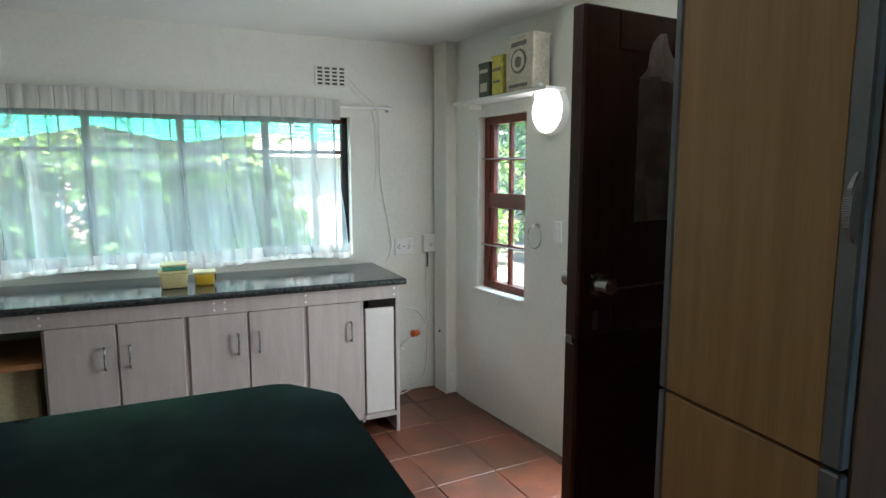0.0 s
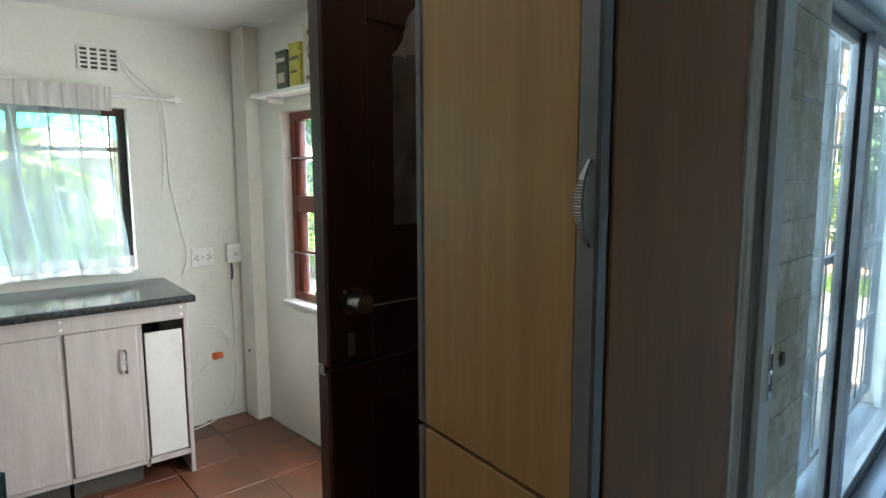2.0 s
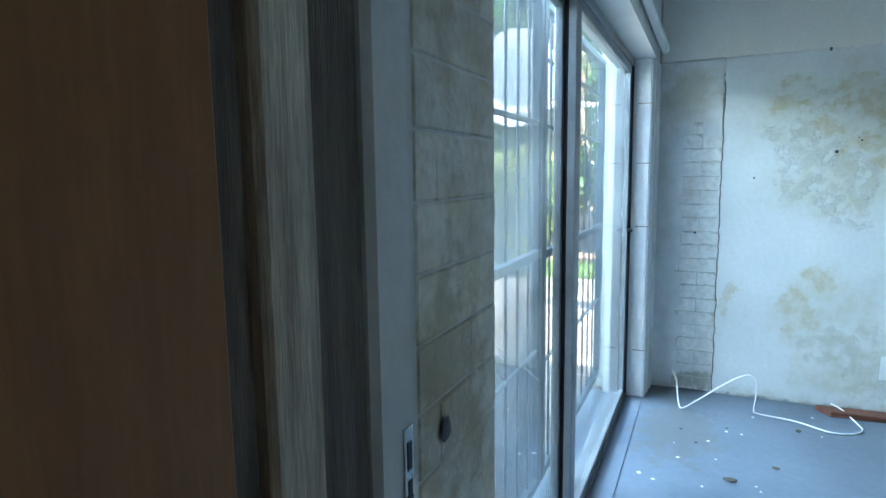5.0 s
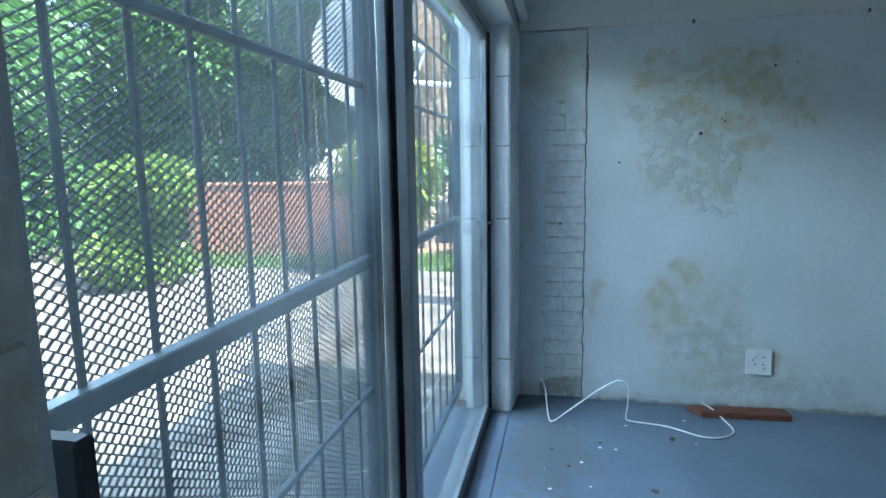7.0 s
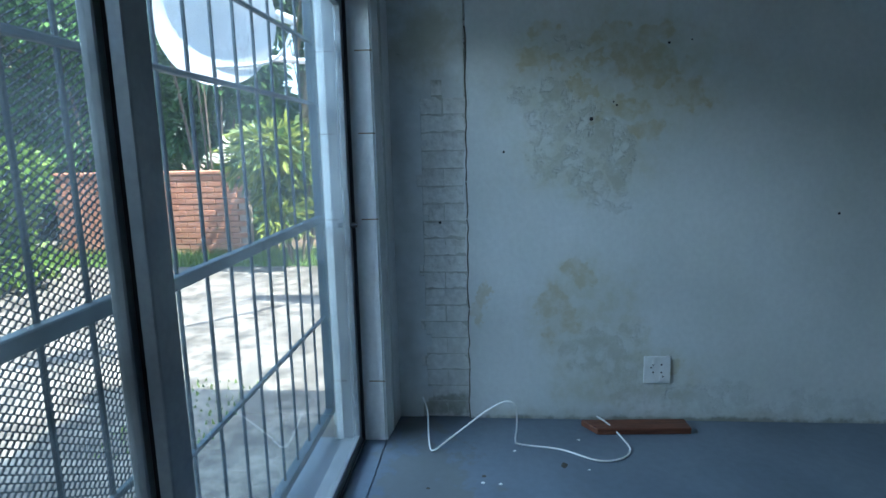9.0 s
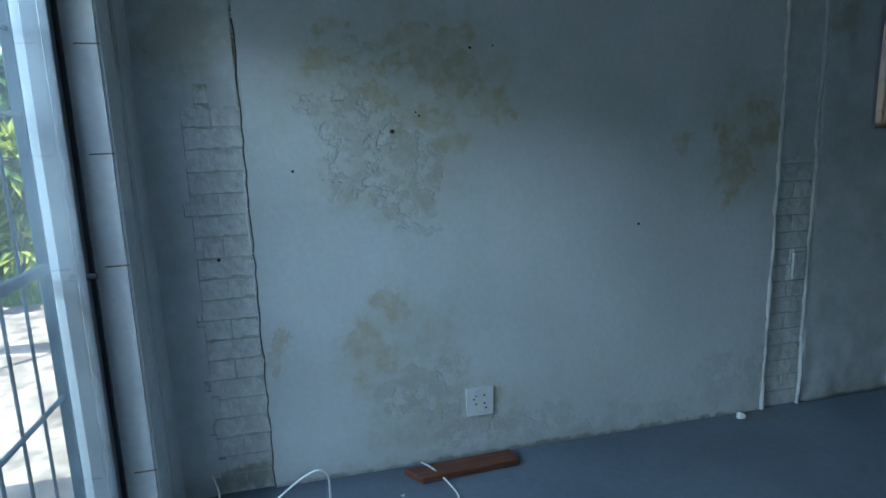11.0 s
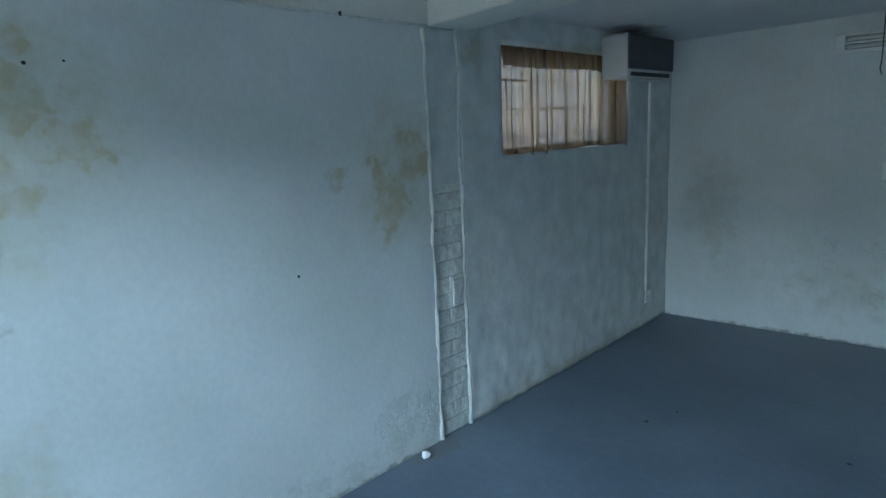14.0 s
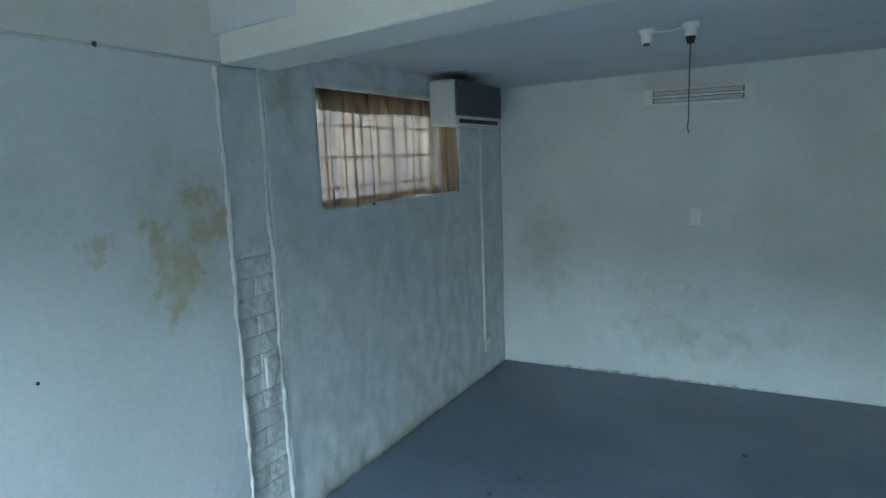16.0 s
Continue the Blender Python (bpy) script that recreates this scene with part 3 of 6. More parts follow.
def tube(bm, pts, r, n=6):
    """Adds a tube along a polyline smoothed by a spline."""
    P = [Vector(p) for p in pts]
    ps = []
    for i in range(len(P) - 1):
        a, b, c, d = P[max(i - 1, 0)], P[i], P[i + 1], P[min(i + 2, len(P) - 1)]
        for k in range(8):
            t = k / 8
            ps.append(0.5 * ((2 * b) + (c - a) * t + (2 * a - 5 * b + 4 * c - d) * t * t + (3 * b - a - 3 * c + d) * t ** 3))
    ps.append(P[-1])
    rings = []
    for i, p in enumerate(ps):
        d = (ps[min(i + 1, len(ps) - 1)] - ps[max(i - 1, 0)]).normalized()
        q = d.to_track_quat("Z", "Y")
        rings.append([bm.verts.new(p + q @ Vector((r * math.cos(6.2832 * k / n), r * math.sin(6.2832 * k / n), 0))) for k in range(n)])
    for a, b in zip(rings, rings[1:]):
        for k in range(n):
            bm.faces.new((a[k], a[(k + 1) % n], b[(k + 1) % n], b[k]))
    bm.faces.new(rings[0][::-1])
    bm.faces.new(rings[-1])
    return bm


def mesh(name, bm, mat, smooth=False):
    bmesh.ops.recalc_face_normals(bm, faces=bm.faces)
    me = bpy.data.meshes.new(name)
    bm.to_mesh(me)
    bm.free()
    me.materials.append(M[mat])
    if smooth:
        for p in me.polygons:
            p.use_smooth = True
        me.set_sharp_from_angle(angle=radians(40))
    return me


def part(name, bm, mat, parent=None, label="", smooth=False):
    ob = new(name, mesh(name, bm, mat, smooth))
    if parent is not None:
        ob.parent = parent
    if label:
        ob["label"] = label
    return ob


def thing(name, at, label, category, group="", rz=0.0):
    """An empty at a thing's base."""
    ob = new(name)
    ob.matrix_world = at if isinstance(at, Matrix) else pose(*at, 0, 0, rz)
    return tagged(ob, label, category, group)


def structure(name, bm, mat, label="", smooth=False, at=None):
    ob = part(name, bm, mat, None, label, smooth)
    if at is not None:
        ob.matrix_world = at
    return tagged(ob, kind="structure")


def wall_y(bm, x0, x1, y0, y1, z0, z1, holes):
    """A wall running along x between y0 and y1, with holes (xa, xb, za, zb) in order."""
    x = x0
    for xa, xb, za, zb in holes:
        if xa > x:
            box(bm, x, xa, y0, y1, z0, z1)
        if za > z0:
            box(bm, xa, xb, y0, y1, z0, za)
        if zb < z1:
            box(bm, xa, xb, y0, y1, zb, z1)
        x = xb
    if x < x1:
        box(bm, x, x1, y0, y1, z0, z1)
    return bm


def wall_x(bm, x0, x1, y0, y1, z0, z1, holes):
    y = y0
    for ya, yb, za, zb in holes:
        if ya > y:
            box(bm, x0, x1, y, ya, z0, z1)
        if za > z0:
            box(bm, x0, x1, ya, yb, z0, za)
        if zb < z1:
            box(bm, x0, x1, ya, yb, zb, z1)
        y = yb
    if y < y1:
        box(bm, x0, x1, y, y1, z0, z1)
    return bm


# ---- the shell ----
S = -4.93           # its south wall
DY = 0.765          # the sliding door's plane
KC = 2.30           # kitchen ceiling
K = pose(1.952, 3.059, 0, 0, 0, -7)   # kitchen frame: origin below the worktop's front corner

structure("floor_kitchen", bx(-2.6, 1.96, -2.0, 4.3, -0.2, -0.012), "grout")
structure("floor_kitchen_corner", bx(1.96, 2.68, 0.86, 4.3, -0.2, -0.012), "grout")
structure("floor_painted_room", bx(1.96, E + 0.3, S - 0.6, 0.86, -0.2, 0.0), "floor_paint")
bm = bmesh.new()
wall_y(bm, -4.6, 0.66, 0.625, 0.80, -0.1, KC + 0.15, [(-2.04, -0.13, 0.965, 1.83)])
structure("wall_kitchen_north", bm, "kitchen_paint", at=K)
structure("wall_kitchen_east", wall_x(bmesh.new(), 2.53, 2.68, 1.22, 3.75, -0.1, KC + 0.15, [(1.22, 2.12, -0.1, 1.90), (2.735, 3.20, 0.77, 1.815)]), "kitchen_paint")
structure("wall_kitchen_return", wall_x(bmesh.new(), 2.33, 2.48, 0.80, 1.22, -0.1, KC + 0.15, []), "kitchen_paint")
structure("wall_kitchen_nib", bx(2.33, 2.68, 1.22, 1.285, -0.1, KC + 0.15), "kitchen_paint")
structure("ceiling_kitchen", bx(-2.8, 2.7, -2.2, 4.35, KC, KC + 0.12), "kitchen_ceiling")
structure("wall_kitchen_west", bx(-2.8, -2.6, -2.2, 4.4, -0.1, KC + 0.15), "kitchen_paint")
structure("wall_kitchen_south", bx(-2.6, 1.94, -2.2, -2.0, -0.1, KC + 0.15), "kitchen_paint")
structure("wall_between", wall_x(bmesh.new(), 1.94, 2.06, S - 0.6, 0.57, 0, 2.5, [(-0.40, 0.57, 0, 2.08)]), "plaster")
structure("ceiling_kitchen_bulkhead", bx(1.94, 2.53, 0.55, 0.86, 2.12, 2.5), "plaster")
structure("pillar_kitchen_corner", bx(2.45, 2.56, 3.45, 3.60, -0.05, KC), "kitchen_paint")

SW = pose(E, S, 0, 0, 0, 4.0)
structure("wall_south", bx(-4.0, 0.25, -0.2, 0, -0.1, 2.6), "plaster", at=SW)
W = wall_x(bmesh.new(), E + 0.015, E + 0.25, S, 0.95, -0.1, 2.6, [(-4.25, -2.83, 1.44, 2.02)])
wall_east = structure("wall_east", W, "mortar_paint")
bm = bmesh.new()
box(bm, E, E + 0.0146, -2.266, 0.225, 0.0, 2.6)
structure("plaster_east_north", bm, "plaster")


def lumpy_plaster():
    """Hand-trowelled coat south of the chase, rougher towards the floor, open at the high window."""
    def steps(*edges):
        out = [edges[0]]
        for a, b in zip(edges, edges[1:]):
            n = max(1, round((b - a) / 0.03))
            out += [a + (b - a) * k / n for k in range(1, n + 1)]
        return out
    ys, zs = steps(S, -4.25, -2.83, -2.488), steps(0.0, 1.44, 2.02, 2.6)
    bm = bmesh.new()
    grid = []
    for y in ys:
        row = []
        for z in zs:
            gap = max(-4.25 - y, y + 2.83, 1.44 - z, z - 2.02)
            ease = min(1, max(0, gap / 0.06))
            rough = 0.005 + 0.011 * max(0, 1 - z / 1.1)
            lump = 0.8 * noise.noise((0, y * 7, z * 3.0)) + 0.6 * noise.noise((3, y * 15, z * 8))
            row.append(bm.verts.new((E + 0.003 - ease * rough * lump, y, z)))
        grid.append(row)
    for i in range(len(ys) - 1):
        for k in range(len(zs) - 1):
            if -4.25 < (ys[i] + ys[i + 1]) / 2 < -2.83 and 1.44 < (zs[k] + zs[k + 1]) / 2 < 2.02:
                continue
            bm.faces.new((grid[i][k], grid[i][k + 1], grid[i + 1][k + 1], grid[i + 1][k]))
    r = bmesh.ops.extrude_edge_only(bm, edges=[e for e in bm.edges if e.is_boundary])
    for v in r["geom"]:
        if isinstance(v, bmesh.types.BMVert):
            v.co.x = E + 0.0146
    bmesh.ops.recalc_face_normals(bm, faces=bm.faces[:])
    return bm


coat = structure("plaster_east_south", lumpy_plaster(), "rough_plaster")
coat.data.polygons.foreach_set("use_smooth", [True] * len(coat.data.polygons))
bm = wall_y(bmesh.new(), 2.06, E + 0.014, 0.600, 0.83, -0.1, 2.6, [(2.44, 5.40, -0.1, 2.06)])
wall_north = structure("wall_north", bm, "plaster")
structure("ceiling_north_bay", bx(2.06, E, -2.40, 0.59, 2.50, 2.62), "ceiling_paint")
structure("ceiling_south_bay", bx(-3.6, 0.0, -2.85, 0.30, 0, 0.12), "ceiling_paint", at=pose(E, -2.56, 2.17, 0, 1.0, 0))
structure("beam", bx(-3.6, 0.003, -0.265, 0.0, 0, 0.62, 0.006), "beam_paint", at=pose(E, -2.295, 2.06, 0, 1.4, -4.5))
structure("threshold", bx(2.375, 5.31, 0.62, 0.98, -0.12, 0.004), "floor_paint")

# ---- sliding door ----
door = thing("sliding_door", (2.44, DY, 0), "grey aluminium sliding glass door with dusty panes", "door")
L = 5.29 - 2.44


def frame_bars(th, bars, mat="aluminium", name="frame"):
    for b in bars:
        part(name, bx(*b, 0.003), mat, th)


frame_bars(door, [(0, L, -0.045, 0.055, 0.005, 0.03), (0, L, -0.045, 0.055, 2.015, 2.058), (0, 0.03, -0.045, 0.055, 0.03, 2.015), (L - 0.03, L, -0.045, 0.055, 0.03, 2.015)])
MX = 3.715 - 2.44
frame_bars(door, [(0.03, 0.09, 0.012, 0.042, 0.03, 2.015), (MX - 0.035, MX + 0.035, 0.012, 0.042, 0.03, 2.015), (0.09, MX - 0.035, 0.012, 0.042, 0.03, 0.06), (0.09, MX - 0.035, 0.012, 0.042, 1.975, 2.015)], name="fixed_stile")
frame_bars(door, [(MX - 0.03, MX + 0.05, -0.036, -0.006, 0.03, 2.015), (L - 0.065, L - 0.03, -0.036, -0.006, 0.03, 2.015), (MX + 0.05, L - 0.065, -0.036, -0.006, 0.03, 0.06), (MX + 0.05, L - 0.065, -0.036, -0.006, 1.975, 2.015)], name="sliding_stile")
part("gasket", bx(MX - 0.012, MX + 0.008, -0.006, 0.012, 0.03, 2.015), "dark_gasket", door, "black rubber seal")
part("gasket", bx(L - 0.034, L - 0.029, -0.05, -0.03, 0.03, 2.015), "dark_gasket", door, "black rubber seal")
part("gasket", bx(0.03, L - 0.03, -0.048, -0.046, 0.022, 0.034), "dark_gasket", door, "black rubber seal")
for a, b, y in ((0.09, MX - 0.035, 0.027), (MX + 0.05, L - 0.065, -0.021)):
    g = part("pane", bx(a, b, y - 0.002, y + 0.002, 0.06, 1.975), "glass", door, "clear glass pane")
    g.visible_shadow = False
part("stop", bx(0.035, 0.052, -0.145, -0.105, 0.005, 1.20, 0.003), "dark_gasket", door, "black rubber stop")
part("handle", cy((L - 0.06, -0.036, 1.055), (L - 0.06, -0.065, 1.055), 0.013, 0.009), "dark_gasket", door, "small round pull knob", True)

# ---- security gates outside the sliding door ----
GY = 0.93


def gate(name, x0, x1, bars, label, rails):
    th = thing(name, (x0, GY, 0), label, "security gate", "gates outside the sliding door")
    w = x1 - x0
    part("gate_frame", bx(0, 0.045, -0.02, 0.02, 0.06, 2.10, 0.004), "gate_paint", th)
    part("gate_frame", bx(w - 0.045, w, -0.02, 0.02, 0.06, 2.10, 0.004), "gate_paint", th)
    part("gate_frame", bx(0.045, w - 0.045, -0.02, 0.02, 0.06, 0.10, 0.004), "gate_paint", th)
    part("gate_frame", bx(0.045, w - 0.045, -0.02, 0.02, 2.06, 2.10, 0.004), "gate_paint", th)
    for z, h in rails:
        part("rail", bx(0.045, w - 0.045, -0.024 if h > 0.03 else -0.012, 0.006, z - h / 2, z + h / 2, 0.003), "gate_paint", th)
    first, pitch, count = bars
    for i in range(count):
        x = first + pitch * i - x0
        part("bar", bx(x - 0.005, x + 0.005, -0.005, 0.005, 0.10, 2.06, 0.002), "gate_paint", th)
    return th


g1 = gate("mesh_gate", 2.44, 3.945, (2.515, 0.1417, 10), "blue-grey painted steel gate covered in expanded diamond mesh", [(0.66, 0.014), (1.075, 0.036), (1.60, 0.018)])
g2 = gate("bar_gate", 3.96, 5.47, (4.13, 0.160, 8), "blue-grey painted steel gate of thin upright bars", [(0.58, 0.014), (1.06, 0.036), (1.595, 0.016), (1.87, 0.014)])
for x, z in ((0.0, 0.35), (0.0, 1.75)):
    part("hinge", cy((1.525, 0.0, z), (1.525, 0.0, z + 0.09), 0.014, n=10), "gate_paint", g2)

# expanded metal: zigzag strands, alternate rows mirrored so that they meet in diamonds
verts, faces = [], []
cols, rise = 51, 0.0081
pitch = 1.415 / cols
for r in range(int(1.96 / rise)):
    base = len(verts)
    for i in range(2 * cols + 1):
        high = (i + r) % 2 == 1
        x, zz = 0.045 + pitch * i / 2, 0.10 + rise * (r + (1 if high else 0))
        y = 0.012 + (0.002 if high else -0.002)
        verts += [(x, y - 0.002, zz - 0.0017), (x, y - 0.0015, zz + 0.0005), (x, y + 0.002, zz + 0.0014)]
    for i in range(2 * cols):
        a = base + 3 * i
        for k in range(3):
            faces.append((a + k, a + (k + 1) % 3, a + 3 + (k + 1) % 3, a + 3 + k))
me = bpy.data.meshes.new("expanded_mesh")
me.from_pydata(verts, [], faces)
me.materials.append(M["mesh_metal"])
ob = new("expanded_mesh", me)
ob.parent = g1
tagged(ob, "dull grey expanded diamond mesh sheet", kind="stuff")

# ---- outdoors ----
structure("ground", bx(-60, 80, -60, 80, -0.6, -0.20), "soil")
structure("pavement", bx(2.0, 10.2, 0.98, 7.6, -0.5, -0.14, 0.02), "paving")
structure("pavement_house_step", bx(2.7, 5.6, 0.90, 1.5, -0.4, -0.06, 0.01), "paving")
structure("lawn", bx(-14, 16, 7.6, 16, -0.5, -0.15), "grass")
structure("pavement_drive", bx(4.0, 14.0, 7.6, 11.0, -0.5, -0.144), "paving")
structure("lawn_strip", bx(10.2, 11.4, -6, 7.6, -0.5, -0.12, 0.02), "grass")


def grass_patch(name, x0, x1, y0, y1, n, h, seed):
    rng = random.Random(seed)
    v, f = [], []
    for i in range(n):
        x, y, a = rng.uniform(x0, x1), rng.uniform(y0, y1), rng.uniform(0, 6.28)
        hh, w = h * rng.uniform(0.5, 1.2), 0.008
        dx, dy = math.cos(a), math.sin(a)
        b = len(v)
        v += [(x - dx * w, y - dy * w, -0.13), (x + dx * w, y + dy * w, -0.13), (x + dy * hh * 0.4, y - dx * hh * 0.4, -0.13 + hh)]
        f.append((b, b + 1, b + 2))
    me = bpy.data.meshes.new(name)
    me.from_pydata(v, [], f)
    me.materials.append(M["leaf_light"])
    return tagged(new(name, me), "ragged green grass along the paving edge", "grass", kind="stuff")


grass_patch("grass", 10.1, 11.2, -1.0, 8.5, 9000, 0.16, 3)
grass_patch("grass", 5.3, 6.3, 1.6, 2.2, 260, 0.03, 4)


def leaves(name, blobs, n, size, mat, parent, seed, label="", droop=0.3, long=2.2):
    """Crown of small folded leaves scattered on the shells of uneven clumps."""
    rng = random.Random(seed)
    v, f = [], []
    tot = sum(r[0] * r[1] + r[2] * r[1] for _, r in blobs)
    for c, r in blobs:
        for _ in range(int(n * (r[0] * r[1] + r[2] * r[1]) / tot)):
            d = Vector((rng.gauss(0, 1), rng.gauss(0, 1), rng.gauss(0, 1))).normalized()
            k = rng.uniform(0.55, 1.05)
            p = Vector(c) + Vector((d.x * r[0] * k, d.y * r[1] * k, d.z * r[2] * k))
            out = (d + Vector((rng.uniform(-0.9, 0.9), rng.uniform(-0.9, 0.9), rng.uniform(-0.8, 0.5) - droop))).normalized()
            side = out.cross(Vector((rng.uniform(-1, 1), rng.uniform(-1, 1), 1))).normalized()
            s = size * rng.uniform(0.6, 1.4)
            b = len(v)
            up = side.cross(out) * (0.25 * s)
            v += [tuple(p), tuple(p + out * s * long * 0.5 + side * s * 0.5 + up), tuple(p + out * s * long), tuple(p + out * s * long * 0.5 - side * s * 0.5 + up)]
            f += [(b, b + 1, b + 2), (b, b + 2, b + 3)]
    me = bpy.data.meshes.new(name)
    me.from_pydata(v, [], f)
    me.materials.append(M[mat])
    ob = new(name, me)
    ob.parent = parent
    if label:
        ob["label"] = label
    return ob


def tree(x, y, h, spread, seed, mat="leaf", n=9000, size=0.09, low=0.25, label="tall leafy tree with a dense dark green crown"):
    rng = random.Random(seed)
    th = thing("tree", (x, y, -0.2), label, "tree", "trees round the garden")
    bm = bmesh.new()
    tips = []
    lean = rng.uniform(-0.3, 0.3)
    cyl(bm, (0, 0, 0), (lean * 0.4, 0.1, h * 0.45), 0.17, 0.11, 9)
    for k in range(6):
        a, z = rng.uniform(0, 6.28), h * rng.uniform(0.25, 0.45)
        tip = (spread * 0.6 * math.cos(a), spread * 0.6 * math.sin(a), z + h * rng.uniform(0.15, 0.4))
        cyl(bm, (lean * 0.3, 0.08, z), tip, 0.07, 0.025, 6)
        tips.append(tip)
    part("trunk", bm, "bark", th, "rough grey-brown trunk and limbs", True)
    blobs = []
    for k in range(13):
        a, q = rng.uniform(0, 6.28), rng.uniform(0.1, 0.85) * spread
        r = rng.uniform(0.3, 0.5) * spread
        blobs.append(((q * math.cos(a), q * math.sin(a), h * rng.uniform(low, 0.95)), (r, r * rng.uniform(0.8, 1.1), r * rng.uniform(0.5, 0.8))))
    leaves("crown", blobs, n, size, mat, th, seed + 100)
    return th


for i, (x, y, h, s, m) in enumerate([(14.5, 9.5, 8.0, 3.0, "leaf"), (11.0, 11.5, 7.0, 2.9, "leaf"), (7.0, 13.0, 7.5, 3.2, "leaf"), (16.0, 5.5, 8.5, 3.0, "leaf"),
                                      (17.0, 1.5, 8.0, 3.0, "leaf"), (15.5, -2.5, 7.0, 2.6, "leaf"), (3.0, 14.0, 7.0, 3.0, "leaf_light"), (-1.5, 11.5, 6.0, 2.8, "leaf_light"),
                                      (-5.0, 13.0, 7.0, 3.2, "leaf"), (1.2, 9.6, 4.5, 1.9, "leaf_light")]):
    tree(x, y, h, s, 20 + i, m, 11000, 0.10, 0.12)


def shrub(x, y, h, w, seed, mat, n, size, label, long=2.2):
    rng = random.Random(seed)
    th = thing("shrub", (x, y, -0.2), label, "shrub", "garden shrubs")
    bm = bmesh.new()
    for k in range(7):
        a = rng.uniform(0, 6.28)
        cyl(bm, (0.12 * math.cos(a), 0.12 * math.sin(a), 0), (w * 0.5 * math.cos(a), w * 0.5 * math.sin(a), h * rng.uniform(0.6, 0.9)), 0.022, 0.008, 5)
    part("stem", bm, "bark", th, "thin brown stems")
    blobs = []
    for k in range(11):
        a, q = rng.uniform(0, 6.28), rng.uniform(0, 0.6) * w
        r = rng.uniform(0.25, 0.45) * w
        blobs.append(((q * math.cos(a), q * math.sin(a), h * rng.uniform(0.2, 0.85)), (r, r, r * 0.8)))
    leaves("foliage", blobs, n, size, mat, th, seed + 50, long=long)
    return th


shrub(10.4, 2.75, 2.0, 1.05, 1, "leaf_croton", 3400, 0.06, "bushy croton shrub with yellow and green leaves", 3.4)
shrub(11.6, 3.6, 1.7, 0.8, 2, "leaf", 2500, 0.06, "dark green garden shrub beside a brick wall")
shrub(8.9, 5.7, 1.7, 0.85, 3, "leaf_light", 4000, 0.06, "light green garden shrub at the paving edge")
shrub(7.6, 8.1, 1.8, 1.1, 4, "leaf_light", 4000, 0.06, "light green garden shrub at the paving edge")
shrub(5.8, 8.4, 2.2, 1.2, 5, "leaf_light", 4500, 0.06, "light green garden shrub at the paving edge")
shrub(12.6, 9.6, 2.6, 1.3, 6, "leaf", 4500, 0.07, "dark green garden shrub beside a brick wall")
shrub(12.0, 0.9, 2.0, 1.1, 7, "leaf", 3500, 0.07, "dark green garden shrub beside the paving")
shrub(11.4, -1.0, 1.6, 0.9, 8, "leaf", 2500, 0.07, "dark green garden shrub beside the paving")

shrub(-0.3, 8.6, 2.4, 1.2, 90, "leaf_light", 4500, 0.07, "light green garden shrub behind the shade net")
shrub(1.6, 9.0, 2.2, 1.1, 91, "leaf", 4000, 0.07, "dark green garden shrub behind the shade net")
shrub(-2.0, 9.0, 2.4, 1.2, 92, "leaf", 4500, 0.07, "dark green garden shrub behind the shade net")
for i, (x, y, h, w_s) in enumerate([(14.0, 4.3, 3.6, 1.7), (13.6, 7.0, 3.8, 1.9), (14.6, 1.6, 3.4, 1.6), (9.8, 9.8, 3.0, 1.6), (14.2, -1.0, 3.2, 1.5), (12.9, 5.0, 7.0, 1.7), (12.8, 6.9, 6.4, 1.7), (13.9, 3.2, 7.0, 1.6)]):
    shrub(x, y, h, w_s, 60 + i, "leaf", 7500 if h < 4 else 12000, 0.085, "tall dark green thicket behind the garden wall")

# low garden wall of red brick
gw = structure("wall_garden", bx(10.93, 11.10, 3.6, 6.5, -0.2, 1.06), "garden_mortar")
bme = mesh("garden_brick_mesh", bx(-0.05, 0.0, -0.108, 0.108, -0.036, 0.036, 0.005), "garden_brick")
for r in range(15):
    for c in range(18):
        y = 3.72 + c * 0.222 + (0.111 if r % 2 else 0)
        if y > 6.4:
            continue
        b = new("brick", bme)
        b.parent = gw
        b.location = (10.935 + random.uniform(-0.003, 0.003), y, -0.155 + r * 0.083)
part("coping", bx(10.87, 11.14, 3.55, 6.52, 1.06, 1.11, 0.008), "garden_brick", gw)

